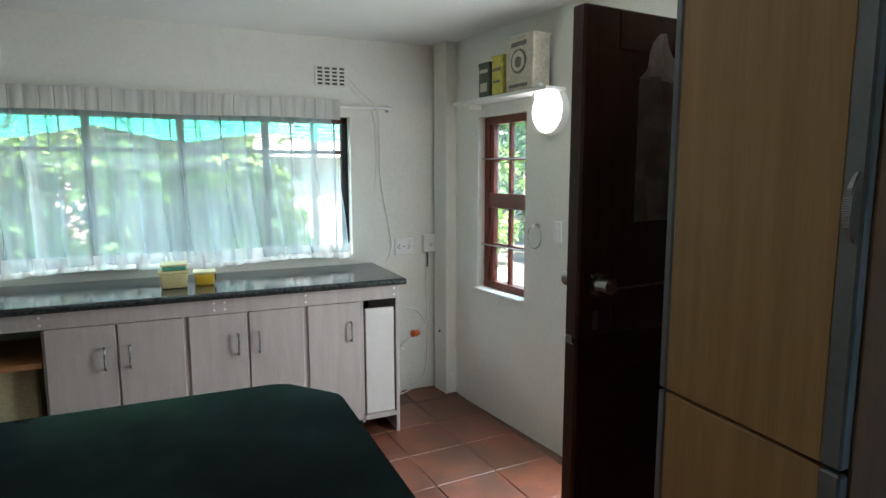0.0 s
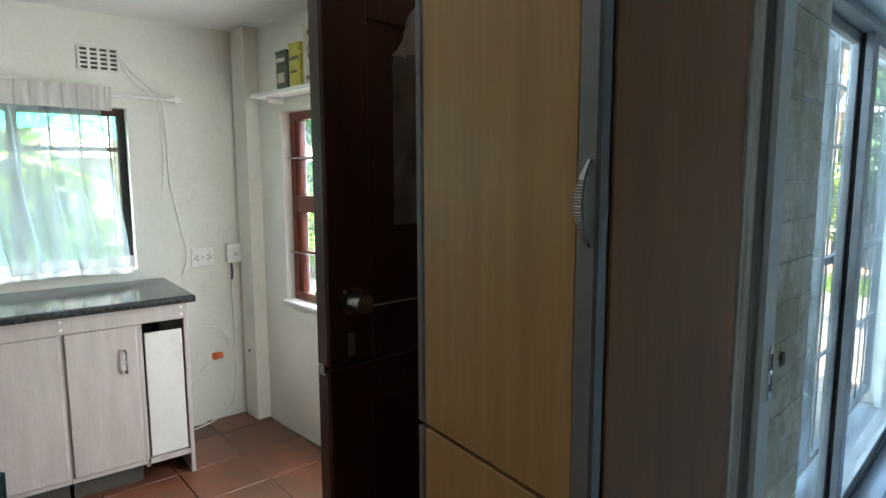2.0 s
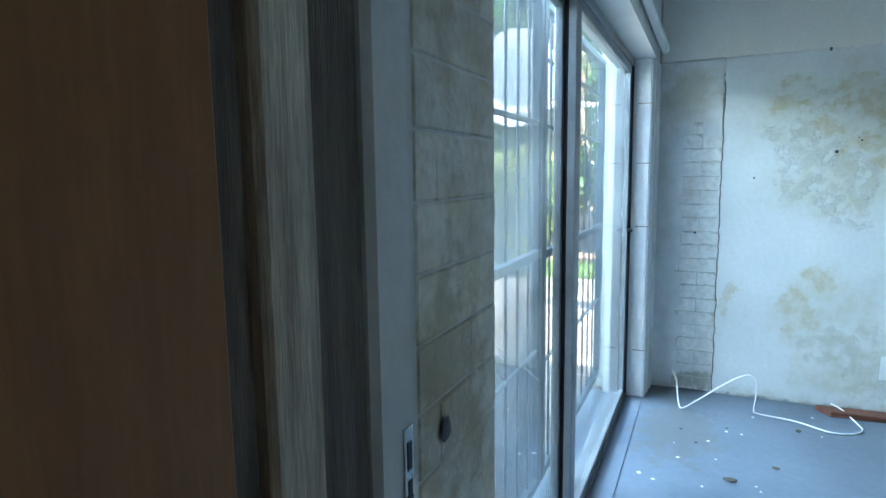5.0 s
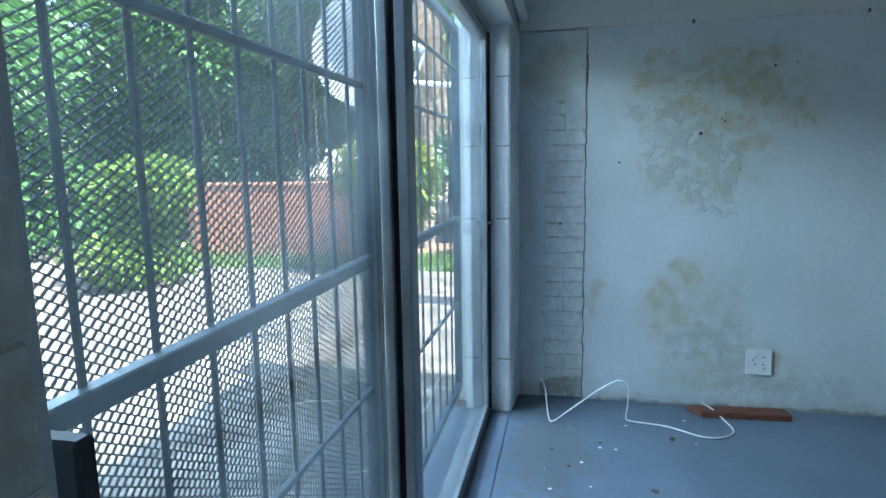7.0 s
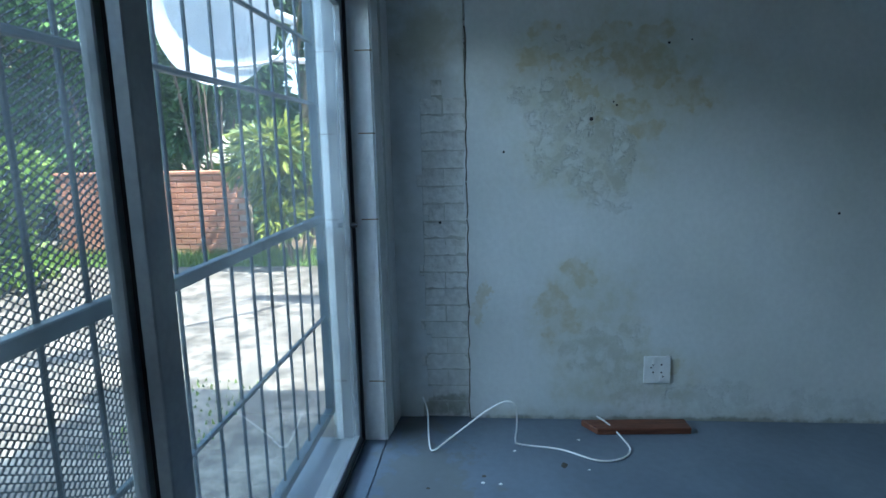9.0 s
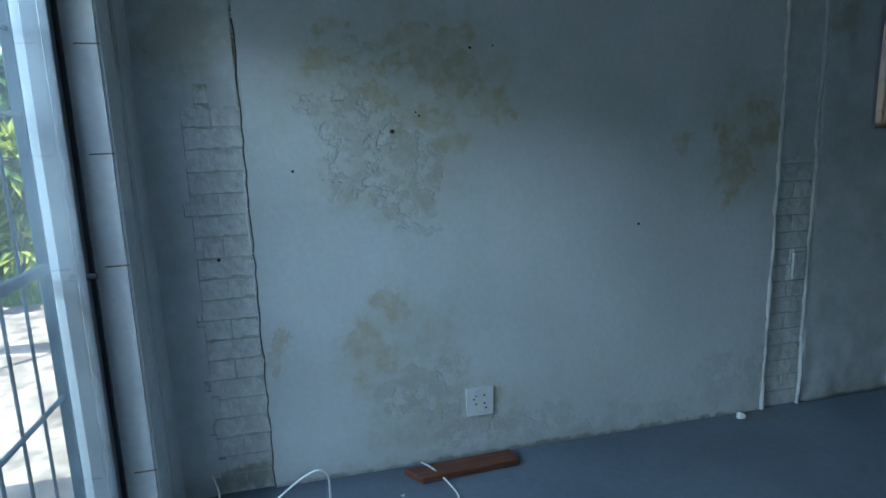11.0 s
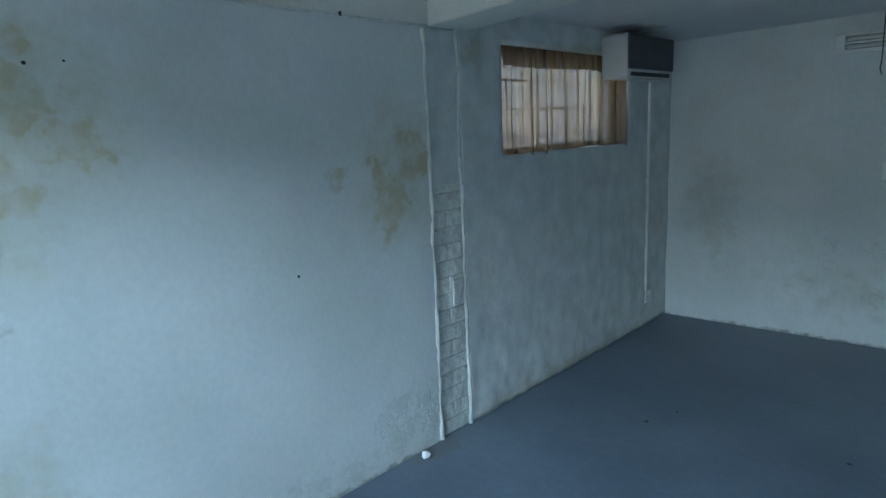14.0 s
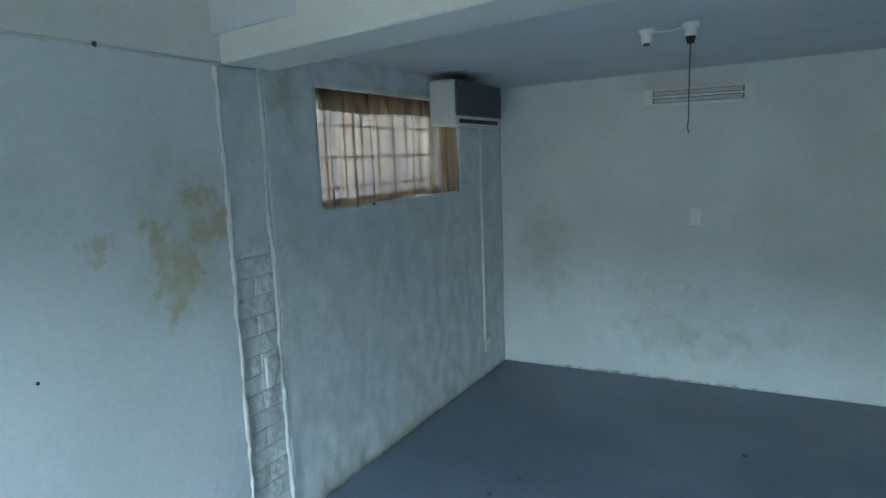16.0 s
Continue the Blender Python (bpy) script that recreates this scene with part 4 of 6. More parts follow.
# palm with dead fronds
palm = thing("palm", (12.9, 2.9, -0.2), "palm with a ringed trunk and hanging dead fronds", "palm tree")
bm = bmesh.new()
for k in range(26):
    cyl(bm, (0, 0, k * 0.2), (0, 0, k * 0.2 + 0.21), 0.16 + 0.012 * (k % 2), 0.15, 12)
part("trunk", bm, "palm_bark", palm, smooth=False)
rng = random.Random(7)
for dead in (True, False):
    v, f = [], []
    for k in range(26 if dead else 18):
        a = rng.uniform(0, 6.28)
        ln = rng.uniform(0.9, 1.7) if dead else rng.uniform(1.6, 2.4)
        zt = rng.uniform(2.9, 4.6) if dead else 5.1
        for j in range(16):
            s = (j + 1) / 16
            if dead:
                p = Vector((math.cos(a) * (0.2 + 0.35 * s), math.sin(a) * (0.2 + 0.35 * s), zt - ln * s))
            else:
                p = Vector((math.cos(a) * ln * s, math.sin(a) * ln * s, zt + 0.9 * s - 1.5 * s * s))
            for sd in (-1, 1):
                o = Vector((-math.sin(a) * sd, math.cos(a) * sd, -0.9)) * (0.28 if dead else 0.45) * (1 - 0.5 * s)
                b = len(v)
                v += [tuple(p), tuple(p + o * 0.5 + Vector((0, 0, 0.03))), tuple(p + o), tuple(p + o * 0.5 - Vector((0, 0, 0.03)))]
                f += [(b, b + 1, b + 2), (b, b + 2, b + 3)]
    me = bpy.data.meshes.new("frond")
    me.from_pydata(v, [], f)
    me.materials.append(M["leaf_dry" if dead else "leaf"])
    ob = new("frond", me)
    ob.parent = palm
    ob["label"] = "hanging dry brown fronds" if dead else "green palm fronds"

# satellite dish on an arm from the outer wall
dish = thing("satellite_dish", (6.5, 1.86, 2.22), "pale grey satellite dish on a bent steel arm", "satellite dish")
bm = bmesh.new()
rings = []
for i in range(8):
    r = 0.36 * i / 7
    rings.append([bm.verts.new((r * math.cos(6.2832 * k / 28) * 0.92, -0.28 * (r / 0.36) ** 2 * 0.5, r * math.sin(6.2832 * k / 28))) for k in range(28)] if i else [bm.verts.new((0, 0, 0))])
for k in range(28):
    bm.faces.new((rings[0][0], rings[1][k], rings[1][(k + 1) % 28]))
for a, b in zip(rings[1:], rings[2:]):
    for k in range(28):
        bm.faces.new((a[k], a[(k + 1) % 28], b[(k + 1) % 28], b[k]))
bmesh.ops.solidify(bm, geom=bm.faces[:], thickness=0.008)
d = part("reflector", bm, "dish", dish, smooth=True)
d.matrix_local = pose(0, 0, 0, 16, 0, -55) @ Matrix.Scale(1.1, 4)
part("feed_arm", tube(bmesh.new(), [(0, 0.02, -0.3), (0.1, -0.35, -0.25), (0.12, -0.5, 0.0)], 0.012), "dish", dish, smooth=True)
part("feed", cy((0.12, -0.5, -0.02), (0.1, -0.38, 0.03), 0.03, n=12), "dish", dish, smooth=True)
part("mounting_arm", tube(bmesh.new(), [(0.03, 0.03, 0), (0.12, -0.02, -0.17), (0.5, -0.25, -0.19), (1.6, -1.26, -0.17)], 0.022, 8), "dish", dish, smooth=True)
structure("wall_outbuilding", bx(8.0, 8.2, -2.5, 0.6, -0.2, 3.0), "outside_wall")

# shade net and an outbuilding behind the kitchen
net = thing("shade_net", (0, 0, 0), "bright green shade net stretched under a rafter frame", "shade net")
bm = bmesh.new()
N = 30
gridv = [[bm.verts.new((-3.2 + 6.2 * i / N, 4.95 + 2.6 * j / 10, 1.80 + 0.48 * j / 10 - 0.02 * math.sin(i * 1.3) * (1 - j / 10) - 0.07 * abs(math.sin(i * 0.52)) * (1 - j / 10))) for j in range(11)] for i in range(N + 1)]
for i in range(N):
    for j in range(10):
        bm.faces.new((gridv[i][j], gridv[i + 1][j], gridv[i + 1][j + 1], gridv[i][j + 1]))
part("net", bm, "shade_net", net, smooth=True)
for i in range(26):
    x = -3.1 + i * 0.24
    part("cord", tube(bmesh.new(), [(x, 4.95, 1.775), (x, 6.2, 2.02), (x, 7.5, 2.27)], 0.004, 4), "black", net)
for j in range(9):
    part("cord", tube(bmesh.new(), [(-3.2, 4.95 + 0.28 * j, 1.77 + 0.052 * j), (0, 4.95 + 0.28 * j, 1.75 + 0.052 * j), (3.0, 4.95 + 0.28 * j, 1.77 + 0.052 * j)], 0.004, 4), "black", net)
for i in range(9):
    part("rafter", bx(-3.1 + i * 0.75, -3.06 + i * 0.75, 4.9, 7.6, 2.30, 2.36), "bark", net)
for x in (-3.1, 0.0, 2.95):
    part("post", cy((x, 7.5, -0.2), (x, 7.5, 2.32), 0.05), "bark", net)
hut = thing("outbuilding", (3.6, 8.6, -0.2), "small pale plastered outbuilding with a tiled roof", "outbuilding")
part("wall", bx(-0.9, 2.2, 0, 2.4, 0, 2.0), "outside_wall", hut)
bm = bmesh.new()
vs = [bm.verts.new(p) for p in ((-1.2, -0.35, 1.98), (2.5, -0.35, 1.98), (2.5, 2.8, 1.98), (-1.2, 2.8, 1.98), (-1.2, 1.2, 2.75), (2.5, 1.2, 2.75))]
for q in ((0, 1, 5, 4), (2, 3, 4, 5), (0, 4, 3), (1, 2, 5), (3, 2, 1, 0)):
    bm.faces.new([vs[k] for k in q])
part("roof", bm, "roof_tile", hut)
part("fascia", bx(-1.2, 2.5, -0.37, -0.35, 1.90, 2.02), "white_plastic", hut)

# ---- kitchen ----
def kthing(name, u, v, z, label, category, group=""):
    return thing(name, K @ Matrix.Translation((u, v, z)), label, category, group)


def handle(parent, x, y, z0, z1):
    bm = tube(bmesh.new(), [(x, y, z0), (x, y - 0.028, z0 + 0.002), (x, y - 0.030, (z0 + z1) / 2), (x, y - 0.028, z1 - 0.002), (x, y, z1)], 0.005, 7)
    return part("handle", bm, "dull_steel", parent, "slim brushed steel bow handle", True)


cg = "cabinets under the worktop"
for u0, u1, doors, hs in ((-1.725, -1.140, 2, (0.83, 0.17)), (-1.125, -0.560, 2, (0.83, 0.17)), (-0.545, -0.255, 1, (0.82,))):
    c = kthing("base_cabinet", u0, 0.035, 0, "pale grey woodgrain base cabinet with steel bow handles", "cabinet", cg)
    w = u1 - u0
    part("body", bx(-0.007, w + 0.007, 0.012, 0.56, 0.10, 0.787), "cabinet", c)
    part("plinth", bx(0, w, 0.07, 0.56, 0, 0.10), "recess_shade", c, "recessed plinth, coloured dark for shade")
    for k in range(doors):
        a, b = w * k / doors + 0.004, w * (k + 1) / doors - 0.004
        d = part("door", bx(a, b, 0.0, 0.018, 0.125, 0.785, 0.003), "cabinet", c)
        bpy.context.view_layer.update()
        hx = a + (b - a) * hs[k]
        handle(d, hx, 0.0, 0.575, 0.675)
c = kthing("end_cabinet", -0.245, 0.035, 0, "pale grey open end unit with a loose white panel inside", "cabinet", cg)
part("side", bx(0.195, 0.215, 0.0, 0.56, 0, 0.787, 0.002), "cabinet", c)
part("side", bx(0, 0.014, 0.02, 0.56, 0.08, 0.787), "cabinet", c)
part("back", bx(0.014, 0.195, 0.54, 0.555, 0.08, 0.787), "recess_shade", c, "back board, coloured dark for shade")
part("base_shelf", bx(0.014, 0.195, 0.0, 0.54, 0.10, 0.125), "cabinet", c)
part("panel", bx(0.022, 0.188, 0.012, 0.03, 0.13, 0.735, 0.003), "cabinet_white", c, "white loose front panel")
fr = kthing("worktop_apron", 0, 0, 0, "pale grey woodgrain rail under the worktop", "apron")
part("board", bx(-3.6, -0.03, 0.03, 0.05, 0.788, 0.864, 0.002), "cabinet", fr)
for u in (-1.73, -1.0, -0.95, -0.55, -0.06):
    for z in (0.81, 0.845):
        part("screw_cap", cy((u, 0.03, z), (u, 0.027, z), 0.006, n=8), "white_plastic", fr)
wt = kthing("worktop", 0, 0, 0, "black speckled polished granite worktop", "worktop")
bm = bx(-3.6, 0.0, 0.0, 0.62, 0.866, 0.902, 0.004, 2)
part("slab", bm, "granite", wt)
part("rounded_edge", cy((-3.6, 0.004, 0.884), (0.0, 0.004, 0.884), 0.0165, n=12), "granite", wt, smooth=True)
ob = kthing("storage_box", -2.35, 0.12, 0.0, "beige plastic crate standing under the worktop", "box")
part("crate", bx(0, 0.58, 0, 0.4, 0.0, 0.60, 0.01), "beige_box", ob)
sh = kthing("shelf_board", -2.6, 0.06, 0.60, "brown shelf board under the worktop", "shelf")
part("board", bx(0, 0.86, 0, 0.5, 0.005, 0.03), "brown_side", sh)


def tub(u, v, w, d, h, mat, lid, label, rz=0):
    th = kthing("food_container", u, v, 0.9025, label, "container", "plastic tubs on the worktop")
    bm = bmesh.new()
    box(bm, -w / 2, w / 2, -d / 2, d / 2, 0, h, 0.012, 2)
    for vtx in bm.verts:
        k = 0.90 + 0.10 * (vtx.co.z / h)
        vtx.co.x *= k
        vtx.co.y *= k
    part("tub", bm, mat, th, smooth=True)
    l2 = part("lid", bx(-w / 2 - 0.006, w / 2 + 0.006, -d / 2 - 0.006, d / 2 + 0.006, h, h + 0.014, 0.004, 2), lid, th)
    return th


t1 = tub(-1.175, 0.27, 0.135, 0.16, 0.075, "cream_plastic", "cream_plastic", "cream plastic food tub with a teal tub stacked on top")
part("upper_tub", bx(-0.055, 0.06, -0.06, 0.07, 0.089, 0.112, 0.008, 2), "teal_plastic", t1, "teal shallow tub")
part("upper_lid", bx(-0.06, 0.065, -0.065, 0.075, 0.112, 0.122, 0.003), "cream_plastic", t1)
t2 = tub(-1.03, 0.27, 0.10, 0.10, 0.06, "yellow_plastic", "cream_plastic", "small yellow plastic tub with a pale lid")
part("clip", bx(0.05, 0.056, -0.015, 0.015, 0.02, 0.055, 0.002), "dark_gasket", t2)

# north window with its panes
win = structure("window_1", bx(-2.04, -0.13, 0.70, 0.74, 0.965, 0.995), "dark_wood", at=K)
tagged(win, "dark brown timber window of four lights behind a sheer curtain", "window")
for u in (-2.04, -1.595, -1.125, -0.655, -0.17):
    part("mullion", bx(u, u + 0.04, 0.70, 0.745, 0.995, 1.79, 0.003), "frame_dark" if u < -0.2 else "black", win)
part("head", bx(-2.04, -0.13, 0.70, 0.745, 1.79, 1.83, 0.003), "dark_wood", win)
for a, b in ((-2.0, -1.595), (-1.555, -1.125), (-1.085, -0.655), (-0.615, -0.17)):
    g = part("pane", bx(a, b, 0.72, 0.724, 0.995, 1.79), "glass", win, "clear glass pane")
    g.visible_shadow = False
    part("transom", bx(a, b, 0.705, 0.74, 1.60, 1.625, 0.002), "frame_dark", win)
for k in range(14):
    u = -1.98 + k * 0.137
    part("burglar_bar", cy((u, 0.765, 0.97), (u, 0.765, 1.83), 0.006, n=6), "frame_dark", win)
structure("window_sill", bx(-2.04, -0.13, 0.60, 0.70, 0.955, 0.968, 0.003), "kitchen_paint", at=K)

# sheer curtain on its rail
rail = kthing("curtain_rail", 0, 0, 0, "white painted wooden curtain rail with wall brackets", "curtain rail")
part("rod", cy((-3.2, 0.575, 1.885), (0.135, 0.575, 1.885), 0.011, n=10), "white_plastic", rail, smooth=True)
for u in (-2.3, 0.10):
    part("bracket", bx(u, u + 0.02, 0.575, 0.625, 1.865, 1.905, 0.003), "white_plastic", rail)


def pleats(x0, x1, z0, z1, amp, wave, seed, rows=18, cols=260, sag=0.0, taper=0.0, fold=0.0):
    """A hanging sheet with uneven folds along x."""
    rng = random.Random(seed)
    ph = [rng.uniform(0, 6.28) for _ in range(4)]
    bm = bmesh.new()
    g = []
    for i in range(cols + 1):
        s = i / cols
        x = x0 + (x1 - x0) * s
        col = []
        for j in range(rows + 1):
            t = j / rows
            a = amp * (0.45 + 0.55 * t)
            y = a * (math.sin(x * wave + ph[0] + 0.8 * math.sin(x * 5 + ph[3])) + 0.5 * math.sin(x * wave * 2.3 + ph[1] + 1.2 * t) + 0.3 * math.sin(x * wave * 0.37 + ph[2]))
            xx = x - taper * s * t * (x1 - x0) * 0.1 + 0.007 * (z1 - z0) * math.sin(7 * t + 9 * s) + fold * (0.4 + 0.6 * math.sin(x * 9 + ph[1]) ** 2) * math.cos(x * wave + ph[0] + 0.8 * math.sin(x * 5 + ph[3]))
            z = z1 + (z0 - z1) * t + sag * t * math.sin(x * 6 + ph[1])
            col.append(bm.verts.new((xx, y, z)))
        g.append(col)
    for a, b in zip(g, g[1:]):
        for j in range(rows):
            bm.faces.new((a[j], b[j], b[j + 1], a[j + 1]))
    return bm


cu = kthing("curtain", 0, 0.575, 0, "sheer white net curtain gathered on a rail", "curtain")
part("drop", pleats(-2.75, -0.245, 0.985, 1.87, 0.020, 52, 5, sag=0.012, cols=520, taper=-0.42, fold=0.034), "sheer", cu, smooth=True)
part("header", pleats(-2.75, -0.21, 1.805, 1.925, 0.0055, 95, 6, rows=6, cols=760, sag=0.004, fold=0.012), "sheer_thick", cu, "thick gathered heading", True).location = (0, -0.026, 0)
part("hem", pleats(-2.75, -0.155, 0.955, 1.045, 0.020, 52, 5, rows=4, sag=0.012, cols=520, fold=0.034), "sheer_thick", cu, "doubled hem", True)


def vent(u0, u1, z0, z1):
    th = kthing("air_vent", u0, 0.625, z0, "white louvred air brick with dark slots", "vent", "kitchen air vents")
    w, h = u1 - u0, z1 - z0
    part("backing", bx(0.002, w - 0.002, -0.001, 0.003, 0.002, h - 0.002), "recess_shade", th)
    for r in range(6):
        z = h * r / 5.0
        part("slat", bx(0, w, -0.010, 0.002, z - 0.005, z + 0.005, 0.001), "kitchen_paint", th)
    for c in range(5):
        x = w * c / 4.0
        part("divider", bx(x - 0.007, x + 0.007, -0.011, 0.001, 0, h, 0.001), "kitchen_paint", th)
    return th


vent(-0.335, -0.155, 2.012, 2.125)
vent(-2.09, -1.91, 2.012, 2.125)


def socket(name, m, w, h, label, switches, holes):
    th = thing(name, m, label, "socket")
    part("plate", bx(-w / 2, w / 2, -0.010, 0, -h / 2, h / 2, 0.003, 2), "white_plastic", th)
    for x, z in holes:
        part("hole", cy((x, -0.011, z), (x, -0.0095, z), 0.0045, n=8), "black", th)
    for x, z in switches:
        part("switch", bx(x - 0.007, x + 0.007, -0.016, -0.009, z - 0.012, z + 0.012, 0.002), "white_plastic", th)
    return th


sk = [(-0.03, -0.012), (-0.03, 0.01), (-0.042, -0.002), (0.03, -0.012), (0.03, 0.01), (0.042, -0.002), (0.0, 0.0)]
socket("wall_socket", K @ Matrix.Translation((0.215, 0.624, 0.998)), 0.125, 0.11, "white double wall socket above the worktop end", [(-0.045, 0.03), (0.045, 0.03)], sk)
ib = kthing("isolator_box", 0.345, 0.624, 0.955, "white surface-mounted isolator box with a black lead below", "switch box")
part("case", bx(0, 0.105, -0.045, 0, 0, 0.115, 0.006, 2), "white_plastic", ib)
part("button", cy((0.05, -0.046, 0.05), (0.05, -0.05, 0.05), 0.012), "ac_white", ib)
part("lead", tube(bmesh.new(), [(0.03, -0.02, 0), (0.03, -0.03, -0.05), (0.028, -0.03, -0.10)], 0.006), "black", ib)
wires = kthing("wall_cable", 0, 0.622, 0, "thin white cables looping down the wall from an air vent", "cable")
part("cable", tube(bmesh.new(), [(-0.16, -0.008, 2.10), (-0.08, -0.012, 2.0), (0.02, -0.06, 1.88), (0.055, -0.01, 1.70), (0.06, -0.006, 1.45), (0.10, -0.006, 1.2), (0.13, -0.006, 1.02), (0.10, -0.006, 0.91)], 0.0035), "white_plastic", wires)
part("cable", tube(bmesh.new(), [(-0.16, -0.008, 2.08), (-0.10, -0.012, 1.98), (-0.01, -0.06, 1.87), (0.03, -0.01, 1.70), (0.035, -0.006, 1.55), (0.02, -0.006, 1.38)], 0.003), "white_plastic", wires)
plug = kthing("plug_lead", 0.19, 0.45, 0, "white lead with an orange plug hanging beside the cabinet", "cable")
part("cable", tube(bmesh.new(), [(0.0, 0.10, 0.60), (0.08, 0.08, 0.575), (0.11, 0.0, 0.50), (0.03, -0.04, 0.46)], 0.0035), "white_plastic", plug)
part("cable", tube(bmesh.new(), [(0.03, -0.04, 0.46), (-0.06, 0.0, 0.38), (-0.02, 0.05, 0.33)], 0.0035), "white_plastic", plug)
part("plug", cy((0.0, -0.05, 0.46), (0.045, -0.03, 0.455), 0.022, 0.018, 10), "orange_plastic", plug, "orange plastic plug", True)
part("cable", tube(bmesh.new(), [(0.18, 0.16, 0.95), (0.19, 0.165, 0.4), (0.17, 0.16, 0.12), (0.06, 0.12, 0.03), (-0.1, 0.05, 0.02)], 0.004), "white_plastic", plug)

# east window with red-brown sashes
ew = structure("window_2", bx(2.58, 2.64, 2.735, 3.20, 0.77, 0.815), "red_wood")
tagged(ew, "varnished red-brown timber sash window with glazing bars", "window")
for b in ((2.735, 2.785, 0.815, 1.77), (3.15, 3.20, 0.815, 1.77), (2.735, 3.20, 1.77, 1.815), (2.785, 3.15, 1.27, 1.36)):
    part("frame", bx(2.58, 2.64, *b, 0.003), "red_wood", ew)
for z0, z1 in ((0.815, 1.27), (1.36, 1.77)):
    part("sash_stile", bx(2.59, 2.63, 2.785, 2.815, z0, z1, 0.002), "red_wood", ew)
    part("sash_stile", bx(2.59, 2.63, 3.12, 3.15, z0, z1, 0.002), "red_wood", ew)
    part("glazing_bar", bx(2.595, 2.625, 2.957, 2.977, z0, z1, 0.002), "red_wood", ew)
    part("glazing_bar", bx(2.595, 2.625, 2.815, 3.12, (z0 + z1) / 2 - 0.01, (z0 + z1) / 2 + 0.01, 0.002), "red_wood", ew)
    g = part("pane", bx(2.608, 2.612, 2.815, 3.12, z0, z1), "glass", ew, "clear glass pane")
    g.visible_shadow = False
    part("burglar_bar", cy((2.565, 2.735, (z0 + z1) / 2), (2.565, 3.20, (z0 + z1) / 2), 0.006, n=8), "steel", ew)
structure("window_sill_east", bx(2.50, 2.58, 2.73, 3.205, 0.755, 0.772, 0.003), "kitchen_paint")

shelf = thing("wall_shelf", (2.53, 2.43, 1.885), "narrow white shelf above the window holding old tins", "shelf")
part("board", bx(-0.13, 0, 0, 0.86, 0, 0.018, 0.002), "white_plastic", shelf)
part("bracket", bx(-0.10, -0.005, 0.12, 0.14, -0.03, 0, 0.002), "white_plastic", shelf)
part("bracket", bx(-0.10, -0.005, 0.72, 0.74, -0.03, 0, 0.002), "white_plastic", shelf)


def tin(y0, y1, h, depth, mat, label, bars):
    th = thing("tin", (2.40, y0, 1.9035), label, "tin", "old tins on the shelf")
    w = y1 - y0
    part("can", bx(0, depth, 0, w, 0, h, 0.008, 2), mat, th)
    part("lid", bx(-0.002, depth + 0.002, -0.002, w + 0.002, h - 0.016, h, 0.003), mat, th)
    for a, b, c, d, m in bars:
        part("label", bx(-0.0025, 0, a * w, b * w, c * h, d * h), m, th)
    return th


tin(2.53, 2.755, 0.275, 0.11, "tin_cream", "large old cream tin with a dark printed oval", [(0.25, 0.8, 0.80, 0.88, "tin_print"), (0.2, 0.85, 0.06, 0.12, "tin_print")])
tt = [o for o in scene.objects if o.name.startswith("tin") and o.parent is None][0]
part("print", cy((-0.003, 0.117, 0.145), (0, 0.117, 0.145), 0.062, n=28), "tin_print", tt, "dark oval print")
part("print", cy((-0.0045, 0.117, 0.145), (-0.003, 0.117, 0.145), 0.050, n=28), "tin_cream", tt)
part("print", cy((-0.006, 0.115, 0.14), (-0.0045, 0.115, 0.14), 0.028, n=12), "tin_print", tt)
tin(2.785, 2.885, 0.205, 0.09, "tin_yellow", "tall yellow printed tin", [(0.15, 0.85, 0.6, 0.68, "tin_print"), (0.2, 0.8, 0.3, 0.36, "tin_print")])
tin(2.905, 3.01, 0.185, 0.09, "tin_dark", "dark green printed tin", [(0.15, 0.85, 0.7, 0.8, "tin_cream"), (0.2, 0.8, 0.15, 0.4, "tin_cream")])
clip_ = thing("peg", (2.42, 2.50, 1.9035), "small white clip lying on the shelf edge", "peg")
part("peg_body", bx(-0.03, 0.0, -0.03, 0.03, 0.0, 0.018, 0.004), "white_plastic", clip_)

lamp = thing("wall_lamp", (2.53, 2.53, 1.796), "round white bulkhead wall lamp, switched on", "wall lamp")
part("base", cy((0, 0, 0), (-0.035, 0, 0), 0.125, 0.118, 36), "white_plastic", lamp, smooth=True)
bm = bmesh.new()
bmesh.ops.create_uvsphere(bm, u_segments=32, v_segments=16, radius=0.105)
for v in bm.verts:
    v.co.x = v.co.x * 0.35 - 0.036
part("diffuser", bm, "lamp_glow", lamp, "glowing round diffuser", True)
ring = thing("towel_ring", (2.53, 2.62, 1.20), "thin chrome towel ring on a wall knob", "towel ring")
part("knob", cy((0, 0, 0), (-0.03, 0, 0), 0.012), "steel", ring, smooth=True)
part("ring", tube(bmesh.new(), [(-0.028, 0.055 * math.sin(k * 0.3927), -0.06 + 0.06 * math.cos(k * 0.3927)) for k in range(17)], 0.003), "steel", ring, smooth=True)
ls = thing("light_switch", (2.53, 2.463, 1.18), "white double light switch plate", "light switch")
part("plate", bx(-0.010, 0, -0.03, 0.03, -0.055, 0.055, 0.003), "white_plastic", ls)
for z in (-0.02, 0.02):
    part("rocker", bx(-0.015, -0.009, -0.01, 0.01, z - 0.012, z + 0.012, 0.002), "white_plastic", ls)

